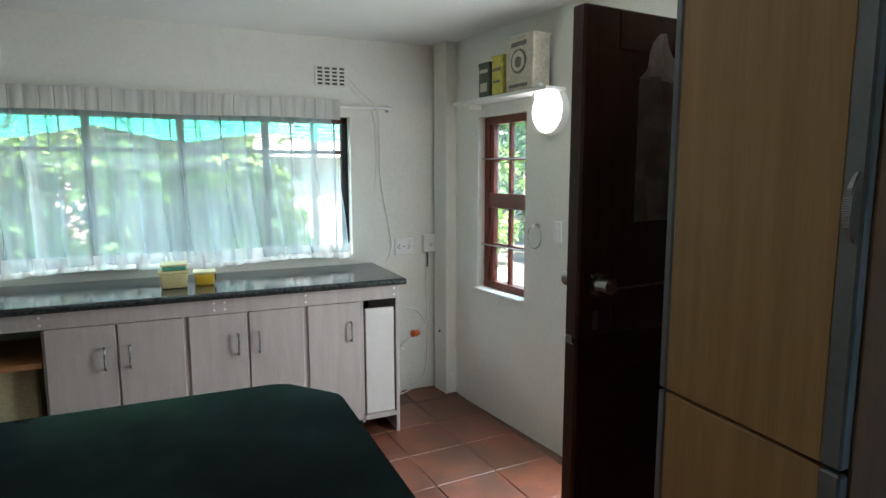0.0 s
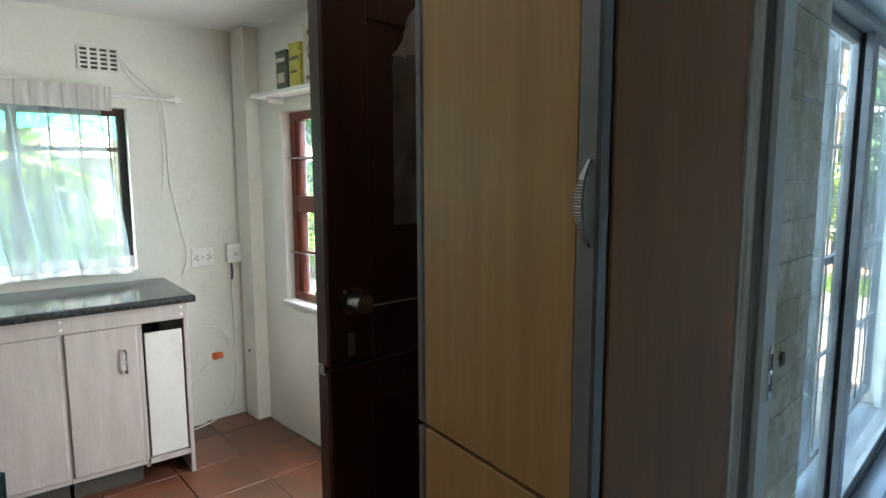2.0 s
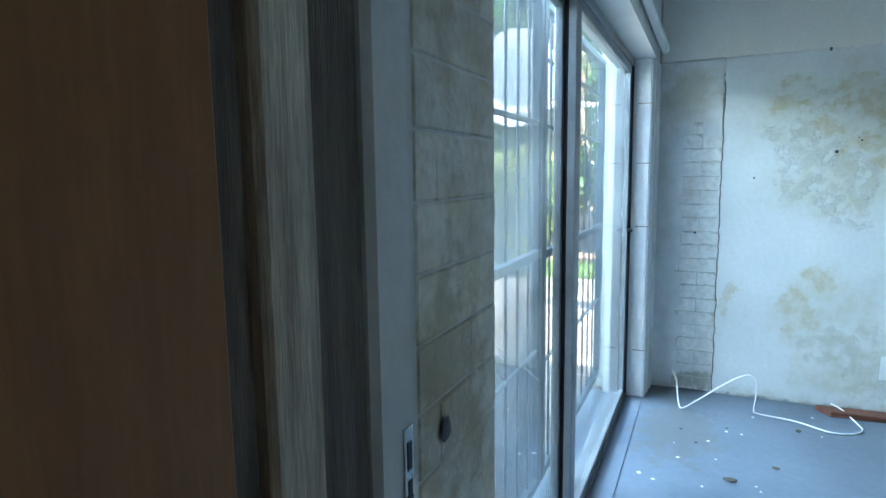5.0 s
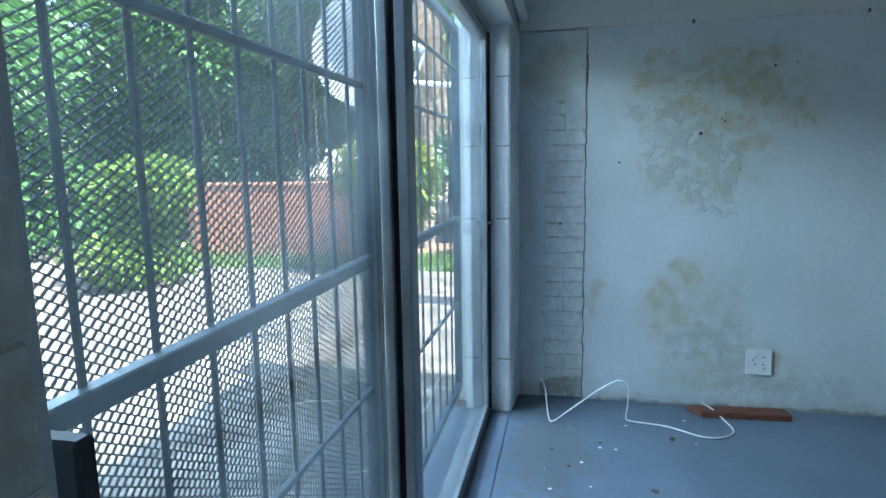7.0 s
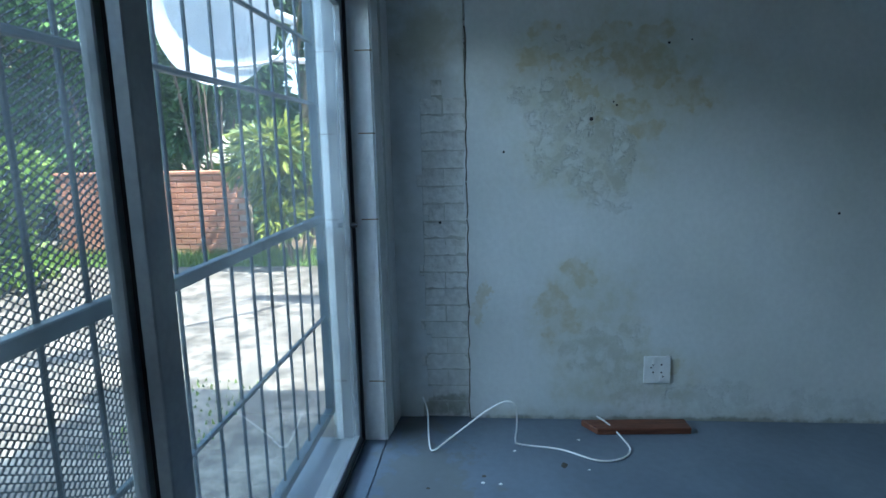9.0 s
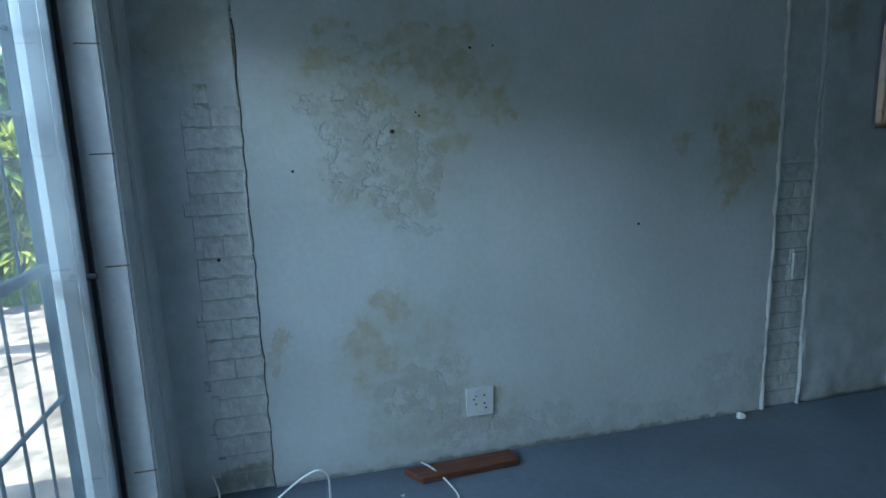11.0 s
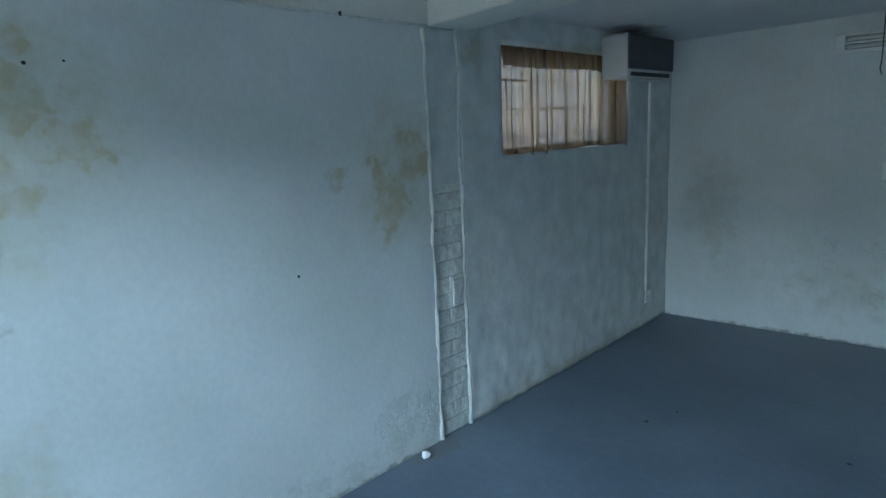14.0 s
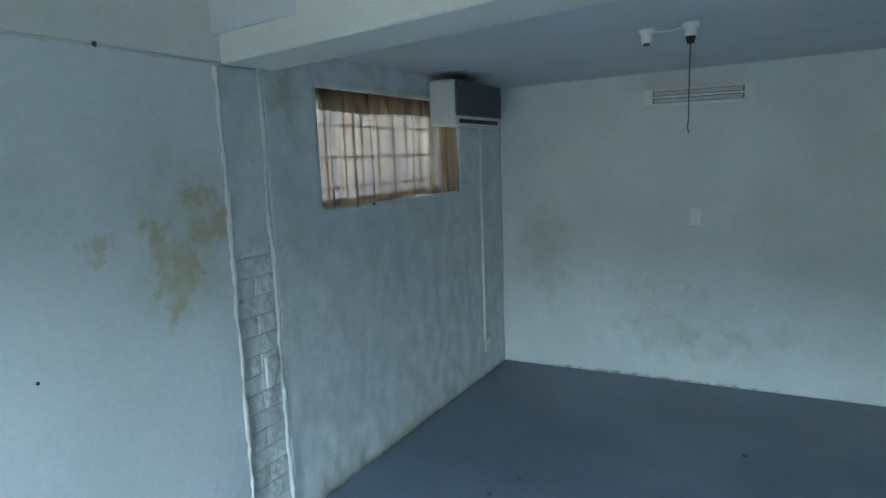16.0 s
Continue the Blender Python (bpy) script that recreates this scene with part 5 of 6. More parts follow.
# dark stable door standing open
sd = thing("stable_door", (1.505, 1.25, 0), "dark red-brown timber stable door standing open", "door", rz=-2)
for z0, z1 in ((0.02, 1.0655), (1.068, 1.885)):
    lf = part("leaf", bx(0, 0.82, 0, 0.042, z0, z1, 0.003), "dark_wood", sd)
    for a, b, c, d in ((0.0, 0.11, z0, z1), (0.71, 0.82, z0, z1), (0.11, 0.71, z1 - 0.10, z1), (0.11, 0.71, z0, z0 + 0.12)):
        part("rail", bx(a, b, -0.008, 0.0, c + 0.002, d - 0.002, 0.003), "dark_wood", lf)
part("knob", cy((0.055, -0.008, 1.205), (0.055, -0.03, 1.205), 0.012), "steel", sd, "worn steel door knob", True)
part("knob", cy((0.055, -0.03, 1.205), (0.055, -0.062, 1.205), 0.024, 0.020, 20), "steel", sd, "worn steel door knob", True)
part("knob", cy((0.055, 0.042, 1.205), (0.055, 0.10, 1.205), 0.022, 0.022, 20), "steel", sd, "worn steel door knob", True)
part("rosette", cy((0.055, -0.008, 1.205), (0.055, -0.014, 1.205), 0.030, n=20), "steel", sd)
part("keyhole_plate", bx(0.045, 0.065, -0.011, -0.007, 1.085, 1.135, 0.002), "frame_dark", sd)
part("rebate_strip", bx(0.01, 0.81, 0.01, 0.032, 1.06, 1.074), "dark_wood", sd)
part("latch", bx(-0.004, 0.0, 0.01, 0.03, 1.05, 1.075), "steel", sd)
bagt = thing("plastic_bag", (1.735, 1.222, 1.36), "limp translucent plastic bag hanging on the door", "bag")
bm = bmesh.new()
g = []
for i in range(15):
    s = i / 14
    col = []
    for j in range(19):
        t = j / 18
        w = 0.012 + 0.13 * min(1, (1 - t) / 0.24) if t > 0.76 else 0.142
        col.append(bm.verts.new(((s - 0.5) * w, -0.004 - 0.010 * math.sin(s * 9 + t * 5) * math.sin(3.14 * s), 0.47 * t)))
    g.append(col)
for a, b in zip(g, g[1:]):
    for j in range(14):
        bm.faces.new((a[j], b[j], b[j + 1], a[j + 1]))
part("bag_film", bm, "bag", bagt, smooth=True)
bm = bmesh.new()
neck = [[bm.verts.new(((i / 14 - 0.5) * (0.012 + 0.145 * (1 - k / 6)), -0.010 - 0.012 * math.sin(i * 0.9 + k), 0.355 + 0.115 * k / 6)) for k in range(7)] for i in range(15)]
for a, b in zip(neck, neck[1:]):
    for k in range(6):
        bm.faces.new((a[k], b[k], b[k + 1], a[k + 1]))
part("neck", bm, "sheer_thick", bagt, "whitish gathered neck of the bag", True)

# tall cupboard
CUP = pose(1.500, 0.622, 0, 0, 0, -10)
cup = thing("tall_cupboard", CUP, "tall birch-veneered cupboard with grey edge strips", "cupboard")
part("body", bx(0.026, 0.335, 0.0, 0.43, 0.08, 1.98, 0.002), "brown_side", cup, "brown laminate carcass")
part("plinth", bx(0.05, 0.335, 0.01, 0.41, 0, 0.08), "recess_shade", cup)
# added black strip that paints the shade in the gap behind the doors
part("shadow_gap", bx(0.0225, 0.0258, 0.004, 0.426, 0.10, 1.97), "black", cup, "black strip standing in for the shadow gap behind the doors")
for z0, z1 in ((0.10, 0.988), (0.996, 1.97)):
    d = part("door", bx(0.0, 0.02, 0.037, 0.408, z0, z1, 0.002), "birch", cup)
    part("edge_strip", bx(-0.003, 0.021, 0.0, 0.037, z0, z1, 0.004), "grey_trim", d, "grey metal edge strip")
    part("edge_strip", bx(-0.003, 0.021, 0.408, 0.430, z0, z1, 0.004), "grey_trim", d, "grey metal edge strip")
    if z0 > 0.5:
        bm = bmesh.new()
        rows_ = []
        for k in range(61):
            t = -1 + 2 * k / 60
            x = -0.004 - 0.021 * (1 - t * t)
            if abs(t) < 0.55 and k % 2:
                x += 0.0012
            w = 0.002 + 0.0045 * (1 - abs(t) ** 1.5)
            z = 1.431 + 0.056 * t
            rows_.append([bm.verts.new(p) for p in ((x - 0.0025, 0.012 - w, z), (x - 0.0025, 0.012 + w, z), (x + 0.002, 0.012 + w, z), (x + 0.002, 0.012 - w, z))])
        for a, b in zip(rows_, rows_[1:]):
            for k in range(4):
                bm.faces.new((a[k], a[(k + 1) % 4], b[(k + 1) % 4], b[k]))
        bm.faces.new(rows_[0][::-1])
        bm.faces.new(rows_[-1])
        part("handle", bm, "dull_steel", d, "ribbed steel bow handle")

# timber frame of the passage to the painted room
pf = structure("door_frame", bx(1.885, 1.953, 0.580, 0.66, 0, 2.12, 0.006), "frame_wood")
tagged(pf, "weathered bare timber door frame", "door frame")
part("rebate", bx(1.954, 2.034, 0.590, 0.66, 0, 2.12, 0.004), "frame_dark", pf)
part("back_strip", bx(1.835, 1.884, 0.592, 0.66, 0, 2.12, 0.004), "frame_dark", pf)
part("plaster_edge", bx(2.035, 2.118, 0.580, 0.66, 0, 2.12, 0.008), "plaster", pf, "white plaster edge")
part("head", bx(1.885, 2.02, -0.40, 0.575, 2.08, 2.12, 0.004), "frame_wood", pf)
kp = thing("strike_plate", (2.100, 0.580, 1.076), "bright steel strike plate with two slots", "strike plate")
part("plate", bx(-0.016, 0.004, -0.003, 0.0, -0.055, 0.055, 0.001), "steel", kp)
for z in (-0.022, 0.022):
    part("slot", bx(-0.010, -0.001, -0.004, -0.0025, z - 0.016, z + 0.016), "black", kp)

# green table
tb = thing("table", pose(0.998, 1.642, 0, 0, 0, -7), "dark green glossy high work table with clipped corners", "table")
bm = bmesh.new()
outline = [(0.0, -0.885), (0.0, -0.108), (-0.023, -0.077), (-0.108, 0.023), (-0.154, 0.038), (-1.19, 0.038), (-1.27, -0.04), (-1.27, -0.885)]
vs = [bm.verts.new((x, y, 0.905)) for x, y in outline]
f = bm.faces.new(vs)
r = bmesh.ops.extrude_face_region(bm, geom=[f])
bmesh.ops.translate(bm, vec=(0, 0, 0.028), verts=[v for v in r["geom"] if isinstance(v, bmesh.types.BMVert)])
bmesh.ops.bevel(bm, geom=[e for e in bm.edges if abs(e.verts[0].co.z - e.verts[1].co.z) < 1e-4], offset=0.008, segments=3, affect="EDGES")
part("tabletop", bm, "table_green", tb, smooth=True)
part("apron", bx(-1.16, -0.12, -0.81, -0.08, 0.81, 0.905), "table_green", tb)
for x, y in ((-0.16, -0.14), (-1.12, -0.14), (-0.16, -0.77), (-1.12, -0.77)):
    part("leg", bx(x - 0.03, x + 0.03, y - 0.03, y + 0.03, 0, 0.905, 0.004), "dark_wood", tb)

# ---- painted room: fittings and clutter ----
sk2 = [(-0.02, 0.028), (0.02, 0.028), (-0.02, -0.012), (0.02, -0.012), (-0.03, 0.012), (0.028, -0.034)]
ws = socket("wall_socket", pose(E, -0.706, 0.272, 0, 0, -90), 0.13, 0.14, "white square double wall socket on the stained wall", [(-0.018, 0.042), (0.018, -0.042)], sk2)
ws2 = socket("wall_socket", pose(E + 0.002, -4.60, 0.23, 0, 0, -90), 0.10, 0.10, "grimy white wall socket low in the corner", [(0.0, 0.03)], [(-0.018, 0), (0.018, 0), (0, -0.018)])
pk = thing("timber_offcut", (5.445, -0.59, 0), "short red-brown timber offcut lying against the wall", "timber offcut", rz=3)
bm = bx(-0.05, 0.05, -0.25, 0.25, 0.0, 0.032, 0.004)
for v in bm.verts:
    if v.co.y > 0.2:
        v.co.y += 0.6 * v.co.x - 0.02
part("board", bm, "plank", pk)
cb = thing("loose_cable", (5.2, 0.0, 0.0), "loose white cable curling over the floor", "cable")
part("cable", tube(bmesh.new(), [(0.28, 0.46, 0.14), (0.20, 0.43, 0.10), (0.06, 0.41, 0.02), (0.0, 0.385, 0.006), (0.03, 0.31, 0.05), (0.02, 0.17, 0.17), (0.005, 0.085, 0.235), (0.0, 0.035, 0.25), (0.01, 0.005, 0.215), (0.04, 0.0, 0.11), (0.065, 0.005, 0.03), (0.07, -0.02, 0.006), (0.03, -0.2, 0.006), (-0.06, -0.35, 0.006), (-0.04, -0.46, 0.006), (0.04, -0.515, 0.006), (0.16, -0.50, 0.006), (0.24, -0.45, 0.035), (0.30, -0.41, 0.04)], 0.004), "white_plastic", cb, smooth=True)



def chip(name, x, y, s, mat, label, seed, h=0.3):
    rng = random.Random(seed)
    bm = bmesh.new()
    bmesh.ops.create_icosphere(bm, subdivisions=1, radius=s)
    for v in bm.verts:
        v.co *= rng.uniform(0.6, 1.2)
        v.co.z = max(0, v.co.z * h + s * h * 0.6)
    ob = part(name, bm, mat)
    ob.location = (x, y, 0.0)
    return tagged(ob, label, name.replace("_", " "), "litter on the floor")


chip("plaster_lump", 5.49, -2.08, 0.026, "white_plastic", "small white lump of plaster on the painted floor", 1, 0.9)
for i, (x, y, s) in enumerate([(4.83, -3.10, 0.018), (3.74, -4.05, 0.022), (4.75, -3.3, 0.012), (3.95, -3.3, 0.016), (4.6, -0.05, 0.02), (4.4, 0.15, 0.03), (4.75, 0.3, 0.012), (4.9, 0.38, 0.01), (5.0, 0.15, 0.012), (4.3, -0.3, 0.015), (4.2, -1.9, 0.012), (4.7, -1.6, 0.01), (5.1, -0.2, 0.022)]):
    chip("dirt_flake", x, y, s, "dirt", "dark flake of dirt on the painted floor", 10 + i, 0.15)
rng = random.Random(12)
for i in range(15):
    x, y = rng.uniform(4.2, 5.45), rng.uniform(-0.35, 0.55)
    chip("paint_flake", x, y, rng.uniform(0.005, 0.014), "white_plastic", "white flake of peeled paint on the floor", 40 + i, 0.12)

# air conditioner
ac = thing("air_conditioner", (E + 0.004, -4.52, 1.862), "white wall-mounted air conditioner with a grey front", "air conditioner")
bm = bx(-0.185, 0.0, 0.0, 0.66, 0.0, 0.275, 0.022, 3)
part("case", bm, "ac_white", ac, smooth=True)
part("front_panel", bx(-0.197, -0.181, 0.006, 0.654, 0.055, 0.268, 0.008, 2), "ac_grey", ac, "dark grey front panel")
part("flap", bx(-0.180, -0.09, 0.04, 0.62, -0.008, 0.002, 0.002), "ac_white", ac)
part("outlet", bx(-0.188, -0.179, 0.05, 0.61, 0.012, 0.038, 0.002), "black", ac, "dark air outlet slot")
part("badge", bx(-0.199, -0.1965, 0.60, 0.635, 0.235, 0.245), "steel", ac)
pipe = thing("conduit", (E + 0.003, -4.55, 0.28), "white plastic conduit running down the corner", "conduit")
part("tube_run", cy((-0.008, 0, 0), (-0.008, 0, 1.62), 0.011, n=8), "white_plastic", pipe, smooth=True)

# high window with a brown curtain
w3 = structure("window_3", bx(E + 0.12, E + 0.16, -4.25, -2.83, 1.44, 1.47), "dark_wood")
tagged(w3, "high steel window with obscure glass behind a curtain", "window")
for b in ((-4.25, -2.83, 1.99, 2.02), (-2.86, -2.83, 1.47, 1.99), (-4.25, -4.22, 1.47, 1.99)):
    part("frame", bx(E + 0.12, E + 0.16, *b), "frame_dark", w3)
g = part("pane", bx(E + 0.138, E + 0.142, -4.22, -2.86, 1.47, 1.99), "obscure_glass", w3, "obscure glass pane")
g.visible_shadow = False
for k in range(3):
    z = 1.53 + k * 0.16
    part("burglar_bar", cy((E + 0.10, -4.25, z), (E + 0.10, -2.83, z), 0.006, n=6), "frame_dark", w3)
for k in range(9):
    y = -4.05 + k * 0.15
    part("burglar_bar", cy((E + 0.105, y, 1.44), (E + 0.105, y, 2.02), 0.005, n=6), "frame_dark", w3)
c2 = thing("curtain", pose(E + 0.028, -2.83, 0, 0, 0, -90), "stained brown net curtain hanging in a window recess", "curtain")
part("drop", pleats(0.022, 1.395, 1.436, 2.018, 0.019, 34, 9, rows=12, cols=240, sag=0.010, fold=0.03), "brown_cloth", c2, smooth=True)
hd = part("heading", pleats(0.012, 1.40, 1.915, 2.018, 0.010, 70, 10, rows=4, cols=260, sag=0.006), "brown_heading", c2, smooth=True)
hd.location.y = -0.014
rod2 = thing("curtain_wire", (E + 0.028, -2.83, 2.0), "thin wire holding the brown curtain", "curtain wire")
part("wire", cy((0, 0, 0), (0, -1.42, 0), 0.004, n=6), "steel", rod2)

# south wall light and switch, ceiling lamp holders
fl = thing("wall_light", SW @ Matrix.Translation((-1.40, 0, 2.017)), "shallow white twin-tube fluorescent wall light, off", "wall light")
part("backplate", bx(-0.345, 0.345, 0, 0.035, -0.06, 0.06, 0.004), "white_plastic", fl)
for z in (-0.024, 0.024):
    part("tube", cy((-0.27, 0.05, z), (0.27, 0.05, z), 0.013, n=12), "ac_white", fl, "white fluorescent tube", True)
part("cover", bx(-0.29, 0.29, 0.0345, 0.038, -0.045, 0.045), "grey_trim", fl, "grey reflector tray")
for x in (-0.33, 0.28):
    part("end_cap", bx(x, x + 0.05, 0.03, 0.06, -0.055, 0.055, 0.004), "white_plastic", fl)
for z in (-0.047, 0.0, 0.047):
    part("slat", bx(-0.28, 0.28, 0.036, 0.062, z - 0.006, z + 0.006, 0.002), "white_plastic", fl)
ls2 = thing("light_switch", SW @ Matrix.Translation((-1.41, 0, 1.20)), "white light switch plate on the south wall", "light switch")
part("plate", bx(-0.035, 0.035, 0, 0.010, -0.058, 0.058, 0.003), "white_plastic", ls2)
part("rocker", bx(-0.008, 0.008, 0.009, 0.015, -0.012, 0.012, 0.002), "white_plastic", ls2)

lh = thing("lamp_holder", (3.998, -3.46, 2.197), "pair of white ceiling lamp holders with a hanging pull cord", "lamp holder")
part("base", cy((0, 0, 0), (0, 0, -0.02), 0.035, 0.03, 20), "white_plastic", lh, smooth=True)
part("holder", cy((0, 0, -0.02), (0, 0, -0.055), 0.026, 0.024, 16), "white_plastic", lh, smooth=True)
part("socket_mouth", cy((0, 0, -0.055), (0, 0, -0.085), 0.022, 0.014, 16), "black", lh, "black lamp socket mouth", True)
part("base", cy((0.185, -0.02, 0), (0.185, -0.02, -0.02), 0.035, 0.03, 20), "white_plastic", lh, smooth=True)
part("holder", cy((0.185, -0.02, -0.02), (0.185, -0.02, -0.06), 0.026, 0.022, 16), "white_plastic", lh, smooth=True)
part("socket_mouth", cy((0.185, -0.02, -0.06), (0.185, -0.02, -0.07), 0.014, n=16), "ac_grey", lh, smooth=True)
part("wire", tube(bmesh.new(), [(0.02, 0, -0.012), (0.09, -0.015, -0.02), (0.165, -0.02, -0.012)], 0.004), "white_plastic", lh)
part("cord", tube(bmesh.new(), [(0, 0, -0.08), (0.001, 0, -0.25), (0, 0.002, -0.40), (0.004, 0.0, -0.43), (-0.004, 0, -0.46)], 0.0025), "dark_gasket", lh, "thin dark pull cord")

# ---- painted bricks, ridges and plaster details ----
def brick_mesh(name, w, mat, seed=0, h=0.0397, rough=0.0035):
    """One whitewashed brick with an uneven face towards -x."""
    bm = bmesh.new()
    ny, nz = 7, 4
    g = []
    for a in range(ny + 1):
        row = []
        for c in range(nz + 1):
            edge = a in (0, ny) or c in (0, nz)
            y, z = -w / 2 + w * a / ny, -h + 2 * h * c / nz
            lump = noise.noise((seed * 3.7, y * 22, z * 22)) + 0.6 * noise.noise((seed * 5.1, y * 60, z * 60))
            slip = 0.0025 * noise.noise((seed * 2.3, y * 30, z * 30)) if edge else 0
            row.append(bm.verts.new((-0.012 + rough * lump + (0.004 if edge else 0), y + slip, z + slip)))
        g.append(row)
    for a in range(ny):
        for c in range(nz):
            bm.faces.new((g[a][c], g[a][c + 1], g[a + 1][c + 1], g[a + 1][c]))
    r = bmesh.ops.extrude_edge_only(bm, edges=[e for e in bm.edges if e.is_boundary])
    for v in r["geom"]:
        if isinstance(v, bmesh.types.BMVert):
            v.co.x = 0.0
    bmesh.ops.recalc_face_normals(bm, faces=bm.faces[:])
    return mesh(name, bm, mat, True)


fulls = [brick_mesh("brick_full", 0.219, "brick_paint", k) for k in range(6)]
halves = [brick_mesh("brick_half", 0.109, "brick_paint", 20 + k, rough=0.0045) for k in range(6)]
rng = random.Random(31)
def ragged_coat():
    """Old plaster left on the corner's bricks, with a broken lower and side edge."""
    bm = bmesh.new()
    cols, rows = 14, 74
    grid = {}
    for i in range(cols + 1):
        for k in range(rows + 1):
            y, z = 0.598 - 0.363 * i / cols, 2.06 * k / rows
            jag = 0.05 * noise.noise((7, z * 11, 0)) + 0.035 * noise.noise((9, z * 31, 0))
            top = 1.60 + 0.10 * noise.noise((4, y * 12, 0)) + 0.05 * noise.noise((5, y * 40, 0))
            if y > 0.425 + jag or z > top:
                lump = 0.0015 * noise.noise((2, y * 18, z * 14)) + 0.001 * noise.noise((2, y * 50, z * 50))
                grid[i, k] = bm.verts.new((E + 0.0045 + lump, y, z))
    for i in range(cols):
        for k in range(rows):
            q = [(i, k), (i, k + 1), (i + 1, k + 1), (i + 1, k)]
            if all(c in grid for c in q):
                bm.faces.new([grid[c] for c in q])
    bmesh.ops.delete(bm, geom=[v for v in bm.verts if not v.link_faces], context="VERTS")
    r = bmesh.ops.extrude_edge_only(bm, edges=[e for e in bm.edges if e.is_boundary])
    for v in r["geom"]:
        if isinstance(v, bmesh.types.BMVert):
            v.co.x = E + 0.0148
    return bm


part("old_plaster", ragged_coat(), "rough_plaster", wall_east, "dirty old plaster broken away from the bricks", True)
for r in range(24):
    z = 0.043 + r * 0.0855
    lay = ((fulls, 0.337), (halves, 0.505)) if r % 2 else ((halves, 0.282), (fulls, 0.450))
    for kind, y in lay:
        b = new("brick", rng.choice(kind))
        b.parent = wall_east
        b.location = (E + 0.0215 + rng.uniform(-0.002, 0.002), y + rng.uniform(-0.003, 0.003), z)
        b.rotation_euler = (rng.uniform(-0.008, 0.008), 0, rng.uniform(-0.01, 0.01))
part("chase_plaster", bx(E + 0.008, E + 0.0148, -2.485, -2.270, 1.32, 2.06, 0.004), "rough_plaster", wall_east)
for r in range(24):
    z = 0.043 + r * 0.0855
    for kind, y in (((halves, -2.323), (halves, -2.433)) if r % 2 else ((fulls, -2.378),)):
        b = new("brick", rng.choice(kind))
        b.parent = wall_east
        b.scale = (1, 0.97, 1)
        b.location = (E + (0.0205 if z < 1.3 else 0.0222) + rng.uniform(-0.001, 0.002), y + rng.uniform(-0.002, 0.002), z)
        b.rotation_euler = (rng.uniform(-0.012, 0.012), 0, rng.uniform(-0.015, 0.015))


def ridge(y, z0, z1, r, seed, mat="white_plastic", wob=0.008):
    """An uneven upright bead of filler."""
    rg = random.Random(seed)
    n = int((z1 - z0) / 0.035)
    pts = []
    yy = 0
    bm = bmesh.new()
    rings = []
    for i in range(n + 1):
        yy = yy * 0.85 + rg.uniform(-wob, wob)
        rr = r * rg.uniform(0.55, 1.35)
        z = z0 + (z1 - z0) * i / n
        rings.append([bm.verts.new((E + 0.006 - rr * math.sin(3.1416 * k / 6) * 0.9, y + yy - rr * math.cos(3.1416 * k / 6), z)) for k in range(7)])
    for a, b in zip(rings, rings[1:]):
        for k in range(6):
            bm.faces.new((a[k], a[k + 1], b[k + 1], b[k]))
    return bm


part("filler_ridge", ridge(-2.264, 0.0, 2.05, 0.014, 5, wob=0.004), "beam_paint", wall_east, "uneven white filler bead", True)
part("filler_ridge", ridge(-2.492, 0.0, 2.05, 0.011, 6, wob=0.007), "brick_paint", wall_east, "uneven white filler bead", True)
part("crack_edge", ridge(0.228, 0.0, 1.95, 0.007, 7, wob=0.006), "plaster", wall_east, "broken plaster edge", True)
crack_line = [(E + 0.001 + rng.uniform(-0.001, 0.001), 0.226 + rng.uniform(-0.004, 0.004), 0.045 * k) for k in range(44)]
part("crack", tube(bmesh.new(), crack_line, 0.0036), "crack_grime", wall_east, "dark crack along the plaster edge")
bp = thing("blanking_plate", (E + 0.002, -2.418, 0.768), "painted-over blanking plate in the brick chase", "blanking plate")
part("plate", bx(-0.014, 0, -0.035, 0.035, -0.07, 0.07, 0.004), "brick_paint", bp)
structure("plaster_east_upper", bx(E - 0.006, E + 0.0004, -2.298, 0.588, 2.07, 2.50), "beam_paint")
cw = thing("surface_cable", (E, 0, 2.066), "thin grey cable clipped along the wall", "cable")
part("cable", tube(bmesh.new(), [(-0.004, 0.25, 0.004), (-0.005, -0.4, 0.0), (-0.004, -1.0, 0.003), (-0.005, -1.6, -0.006), (-0.004, -2.28, -0.004)], 0.004), "brick_paint", cw)
for y in (-0.3, -1.1, -1.80):
    part("clip", bx(-0.012, 0, y - 0.006, y + 0.006, -0.008, 0.01, 0.002), "dirt", cw)
for i, (y, z, s_) in enumerate(((-0.36, 1.50, 0.009), (-1.503, 1.042, 0.006), (-0.475, 1.56, 0.005), (0.36, 1.02, 0.007), (0.048, 1.356, 0.006), (-0.46, 1.575, 0.004), (-0.70, 1.83, 0.006), (-0.80, 1.84, 0.004))):
    wp_ = thing("wall_plug", (E, y, z), "dark screw hole in the stained plaster", "screw hole", "screw holes in the wall")
    part("hole", cy((0.002, 0, 0), (-0.002, 0, 0), s_, n=9), "black", wp_)

wp_ = thing("wall_plug", (2.448, 3.53, 0.418), "dark screw hole in the white pillar", "screw hole")
part("hole", cy((0.002, 0, 0), (-0.003, 0, 0), 0.009, n=9), "black", wp_)

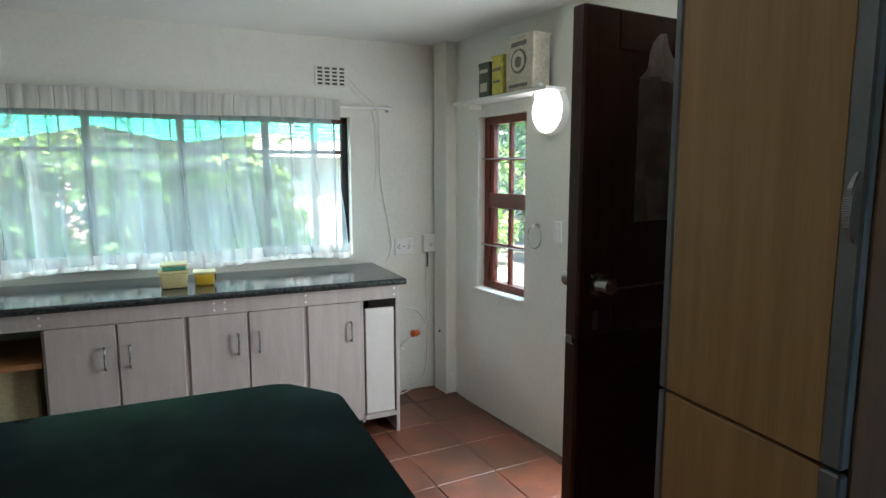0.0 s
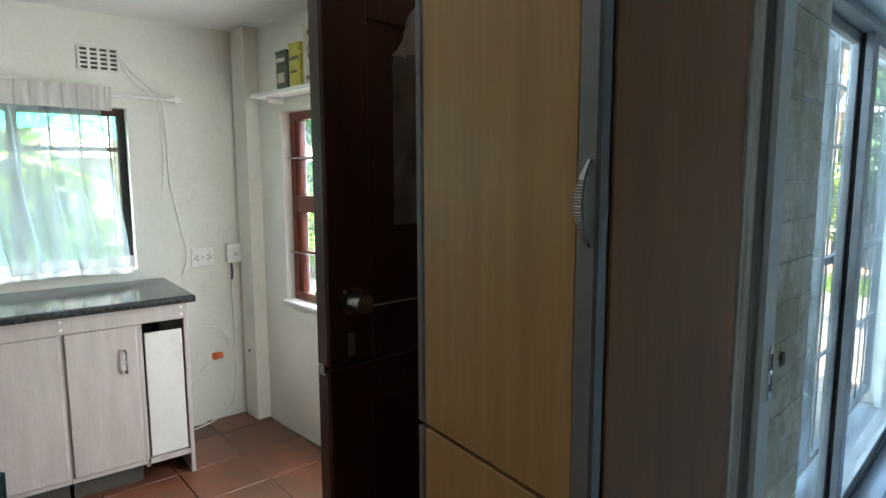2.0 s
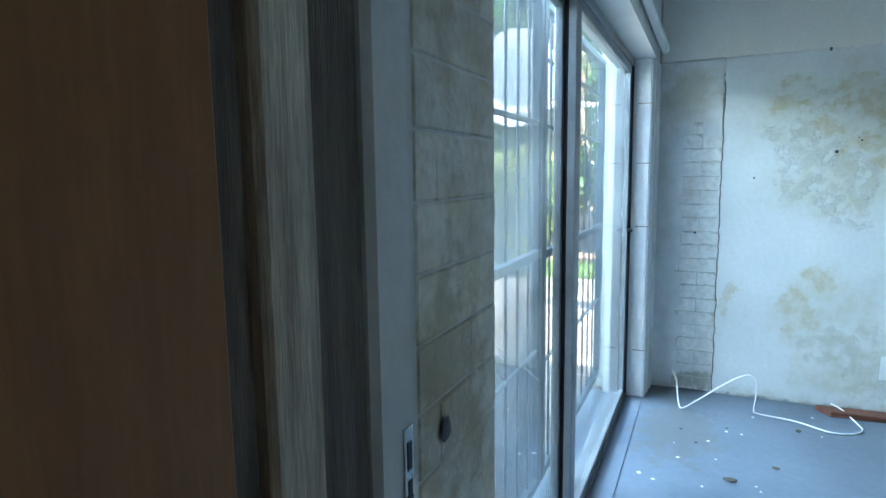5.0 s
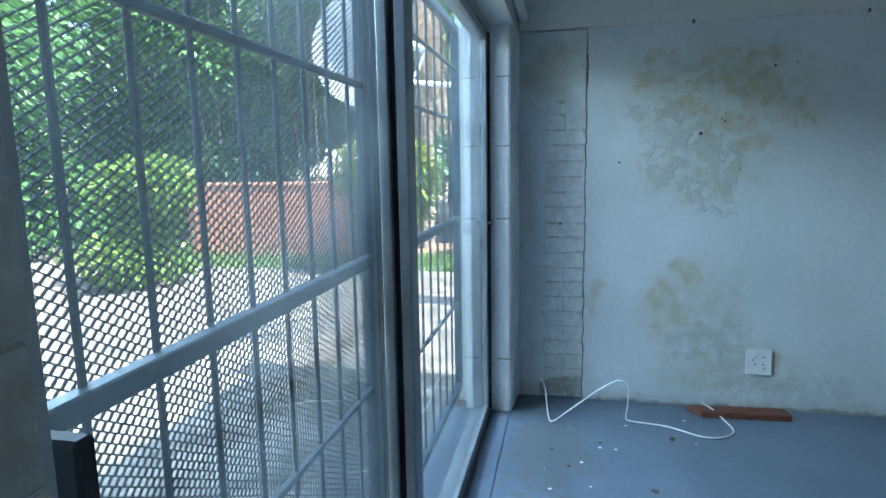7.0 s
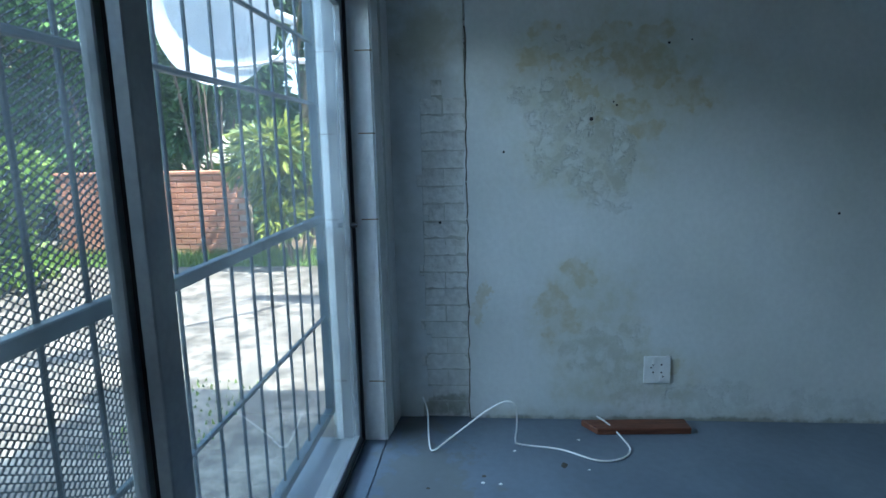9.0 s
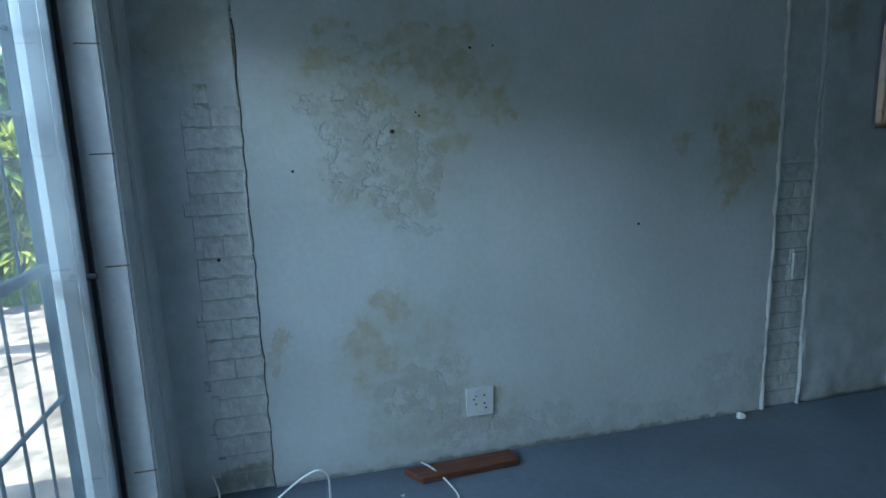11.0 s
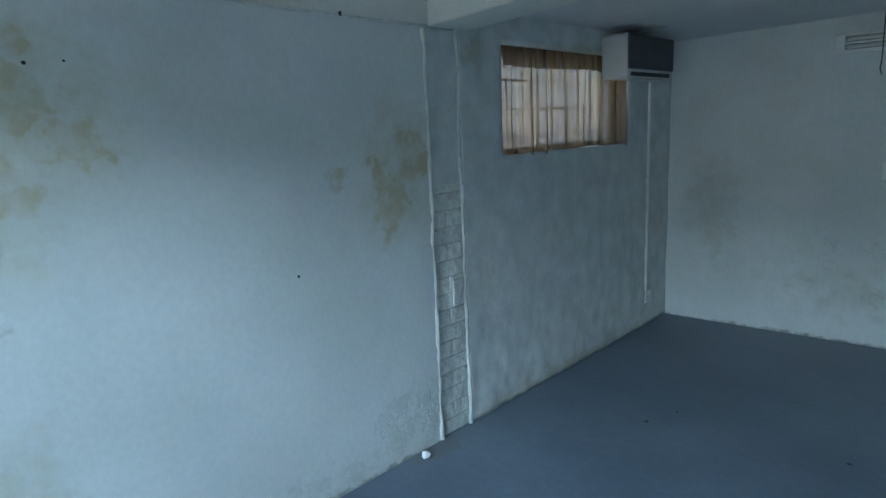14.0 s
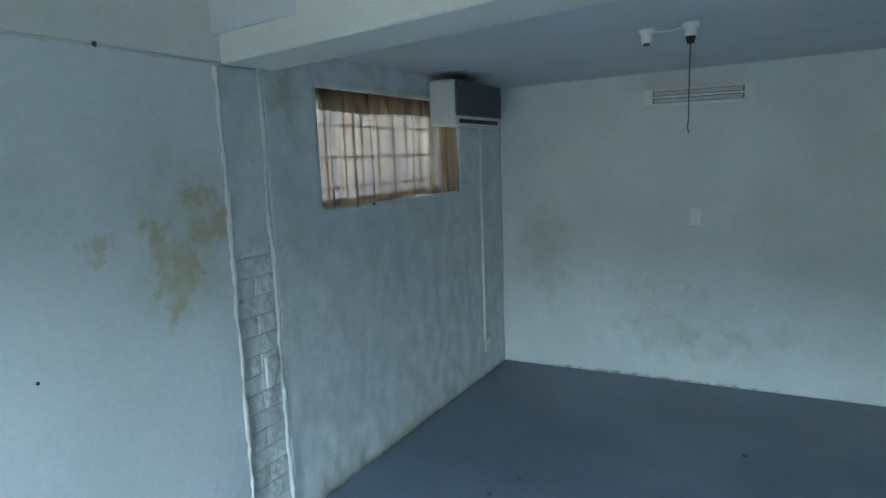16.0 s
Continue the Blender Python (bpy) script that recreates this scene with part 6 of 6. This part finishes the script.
# rough brick face beside the passage
ob_full, ob_half = mesh("old_brick_full", bx(-0.1075, 0.1075, -0.010, 0.0, -0.0415, 0.0415, 0.003), "old_brick_paint"), mesh("old_brick_half", bx(-0.053, 0.053, -0.010, 0.0, -0.0415, 0.0415, 0.003), "old_brick_paint")
for r in range(24):
    z = 0.043 + r * 0.0855
    for me, x in (((ob_full, 2.195), (ob_half, 2.308)) if r % 2 else ((ob_half, 2.140), (ob_full, 2.252))):
        b = new("brick", me)
        b.parent = wall_north
        b.location = (x + 0.073, 0.6066 + rng.uniform(-0.0012, 0.0012), z)
        b.rotation_euler = (rng.uniform(-0.01, 0.01), rng.uniform(-0.01, 0.01), 0)
hl = thing("wall_hole", (2.225, 0.592, 1.072), "ragged dark hole knocked in the brick", "hole")
bm = bmesh.new()
bmesh.ops.create_icosphere(bm, subdivisions=2, radius=0.017)
for v in bm.verts:
    v.co.y *= 0.12
    v.co *= rng.uniform(0.75, 1.2)
part("void", bm, "black", hl)
bm = bmesh.new()
ring_ = [bm.verts.new((x, y, -0.05)) for x, y in ((5.293, 0.86), (5.293, 0.615), (E + 0.0135, 0.588), (E + 0.0135, 0.86))]
f = bm.faces.new(ring_)
r = bmesh.ops.extrude_face_region(bm, geom=[f])
bmesh.ops.translate(bm, vec=(0, 0, 2.109), verts=[v for v in r["geom"] if isinstance(v, bmesh.types.BMVert)])
bmesh.ops.bevel(bm, geom=[e for e in bm.edges if abs(e.verts[0].co.z - e.verts[1].co.z) > 1], offset=0.008, segments=2, affect="EDGES")
pw = structure("pier_east", bm, "pier_lit_paint")
for z in (0.30, 1.07, 1.45, 1.80):
    bm = bx(-0.0012, 0.001, 0.0, 0.075, 0, 0.005)
    ck = part("crack", bm, "rust", pw, "rusty crack")
    ck.matrix_local = pose(5.293, 0.616, z, 0, 0, 0)
lt = structure("lintel_trim", bx(2.06, E - 0.01, 0.545, 0.589, 2.12, 2.17, 0.012), "plaster")
part("moulding", bx(2.06, E - 0.01, 0.565, 0.589, 2.175, 2.20, 0.008), "plaster", lt)

# ---- terracotta tiles ----
tm = mesh("tile_mesh", bx(-0.1632, 0.1632, -0.1632, 0.1632, -0.012, 0.0, 0.003), "terracotta")
tilt = pose(0, 0, 0, 0, 0, -4)
kfloor = bpy.data.objects["floor_kitchen"]
for i in range(-6, 5):
    for j in range(-7, 7):
        p = tilt @ Vector((i * 0.33, j * 0.33, 0)) + Vector((1.955, 2.285, 0))
        if not (0.2 < p.x < 2.45 and 0.2 < p.y < 3.6) or (p.y < 0.75 and p.x > 1.75):
            continue
        b = new("tile", tm)
        b.parent = kfloor
        b.location = (p.x, p.y, random.uniform(-0.0008, 0.0008))
        b.rotation_euler = (random.uniform(-0.001, 0.001), random.uniform(-0.001, 0.001), radians(-4))

# dense woods beyond the garden
wd = thing("woodland", (0, 0, 0), "dense dark green belt of trees behind the garden", "trees")
blobs = []
rng = random.Random(77)
for k in range(70):
    a = rng.uniform(-0.35, 1.75)
    q = rng.uniform(17, 22)
    blobs.append(((4 + q * math.cos(a), 1 + q * math.sin(a), rng.uniform(0.3, 8)), (rng.uniform(1.4, 2.4), rng.uniform(1.4, 2.4), rng.uniform(1.0, 1.9))))
w_ = leaves("foliage", blobs, 60000, 0.17, "leaf", wd, 78)
tagged(w_, kind="stuff")
bm = bmesh.new()
for c, r in blobs[::2]:
    cyl(bm, (c[0], c[1], -0.2), (c[0], c[1], c[2]), 0.16, 0.08, 7)
part("trunk", bm, "bark", wd)
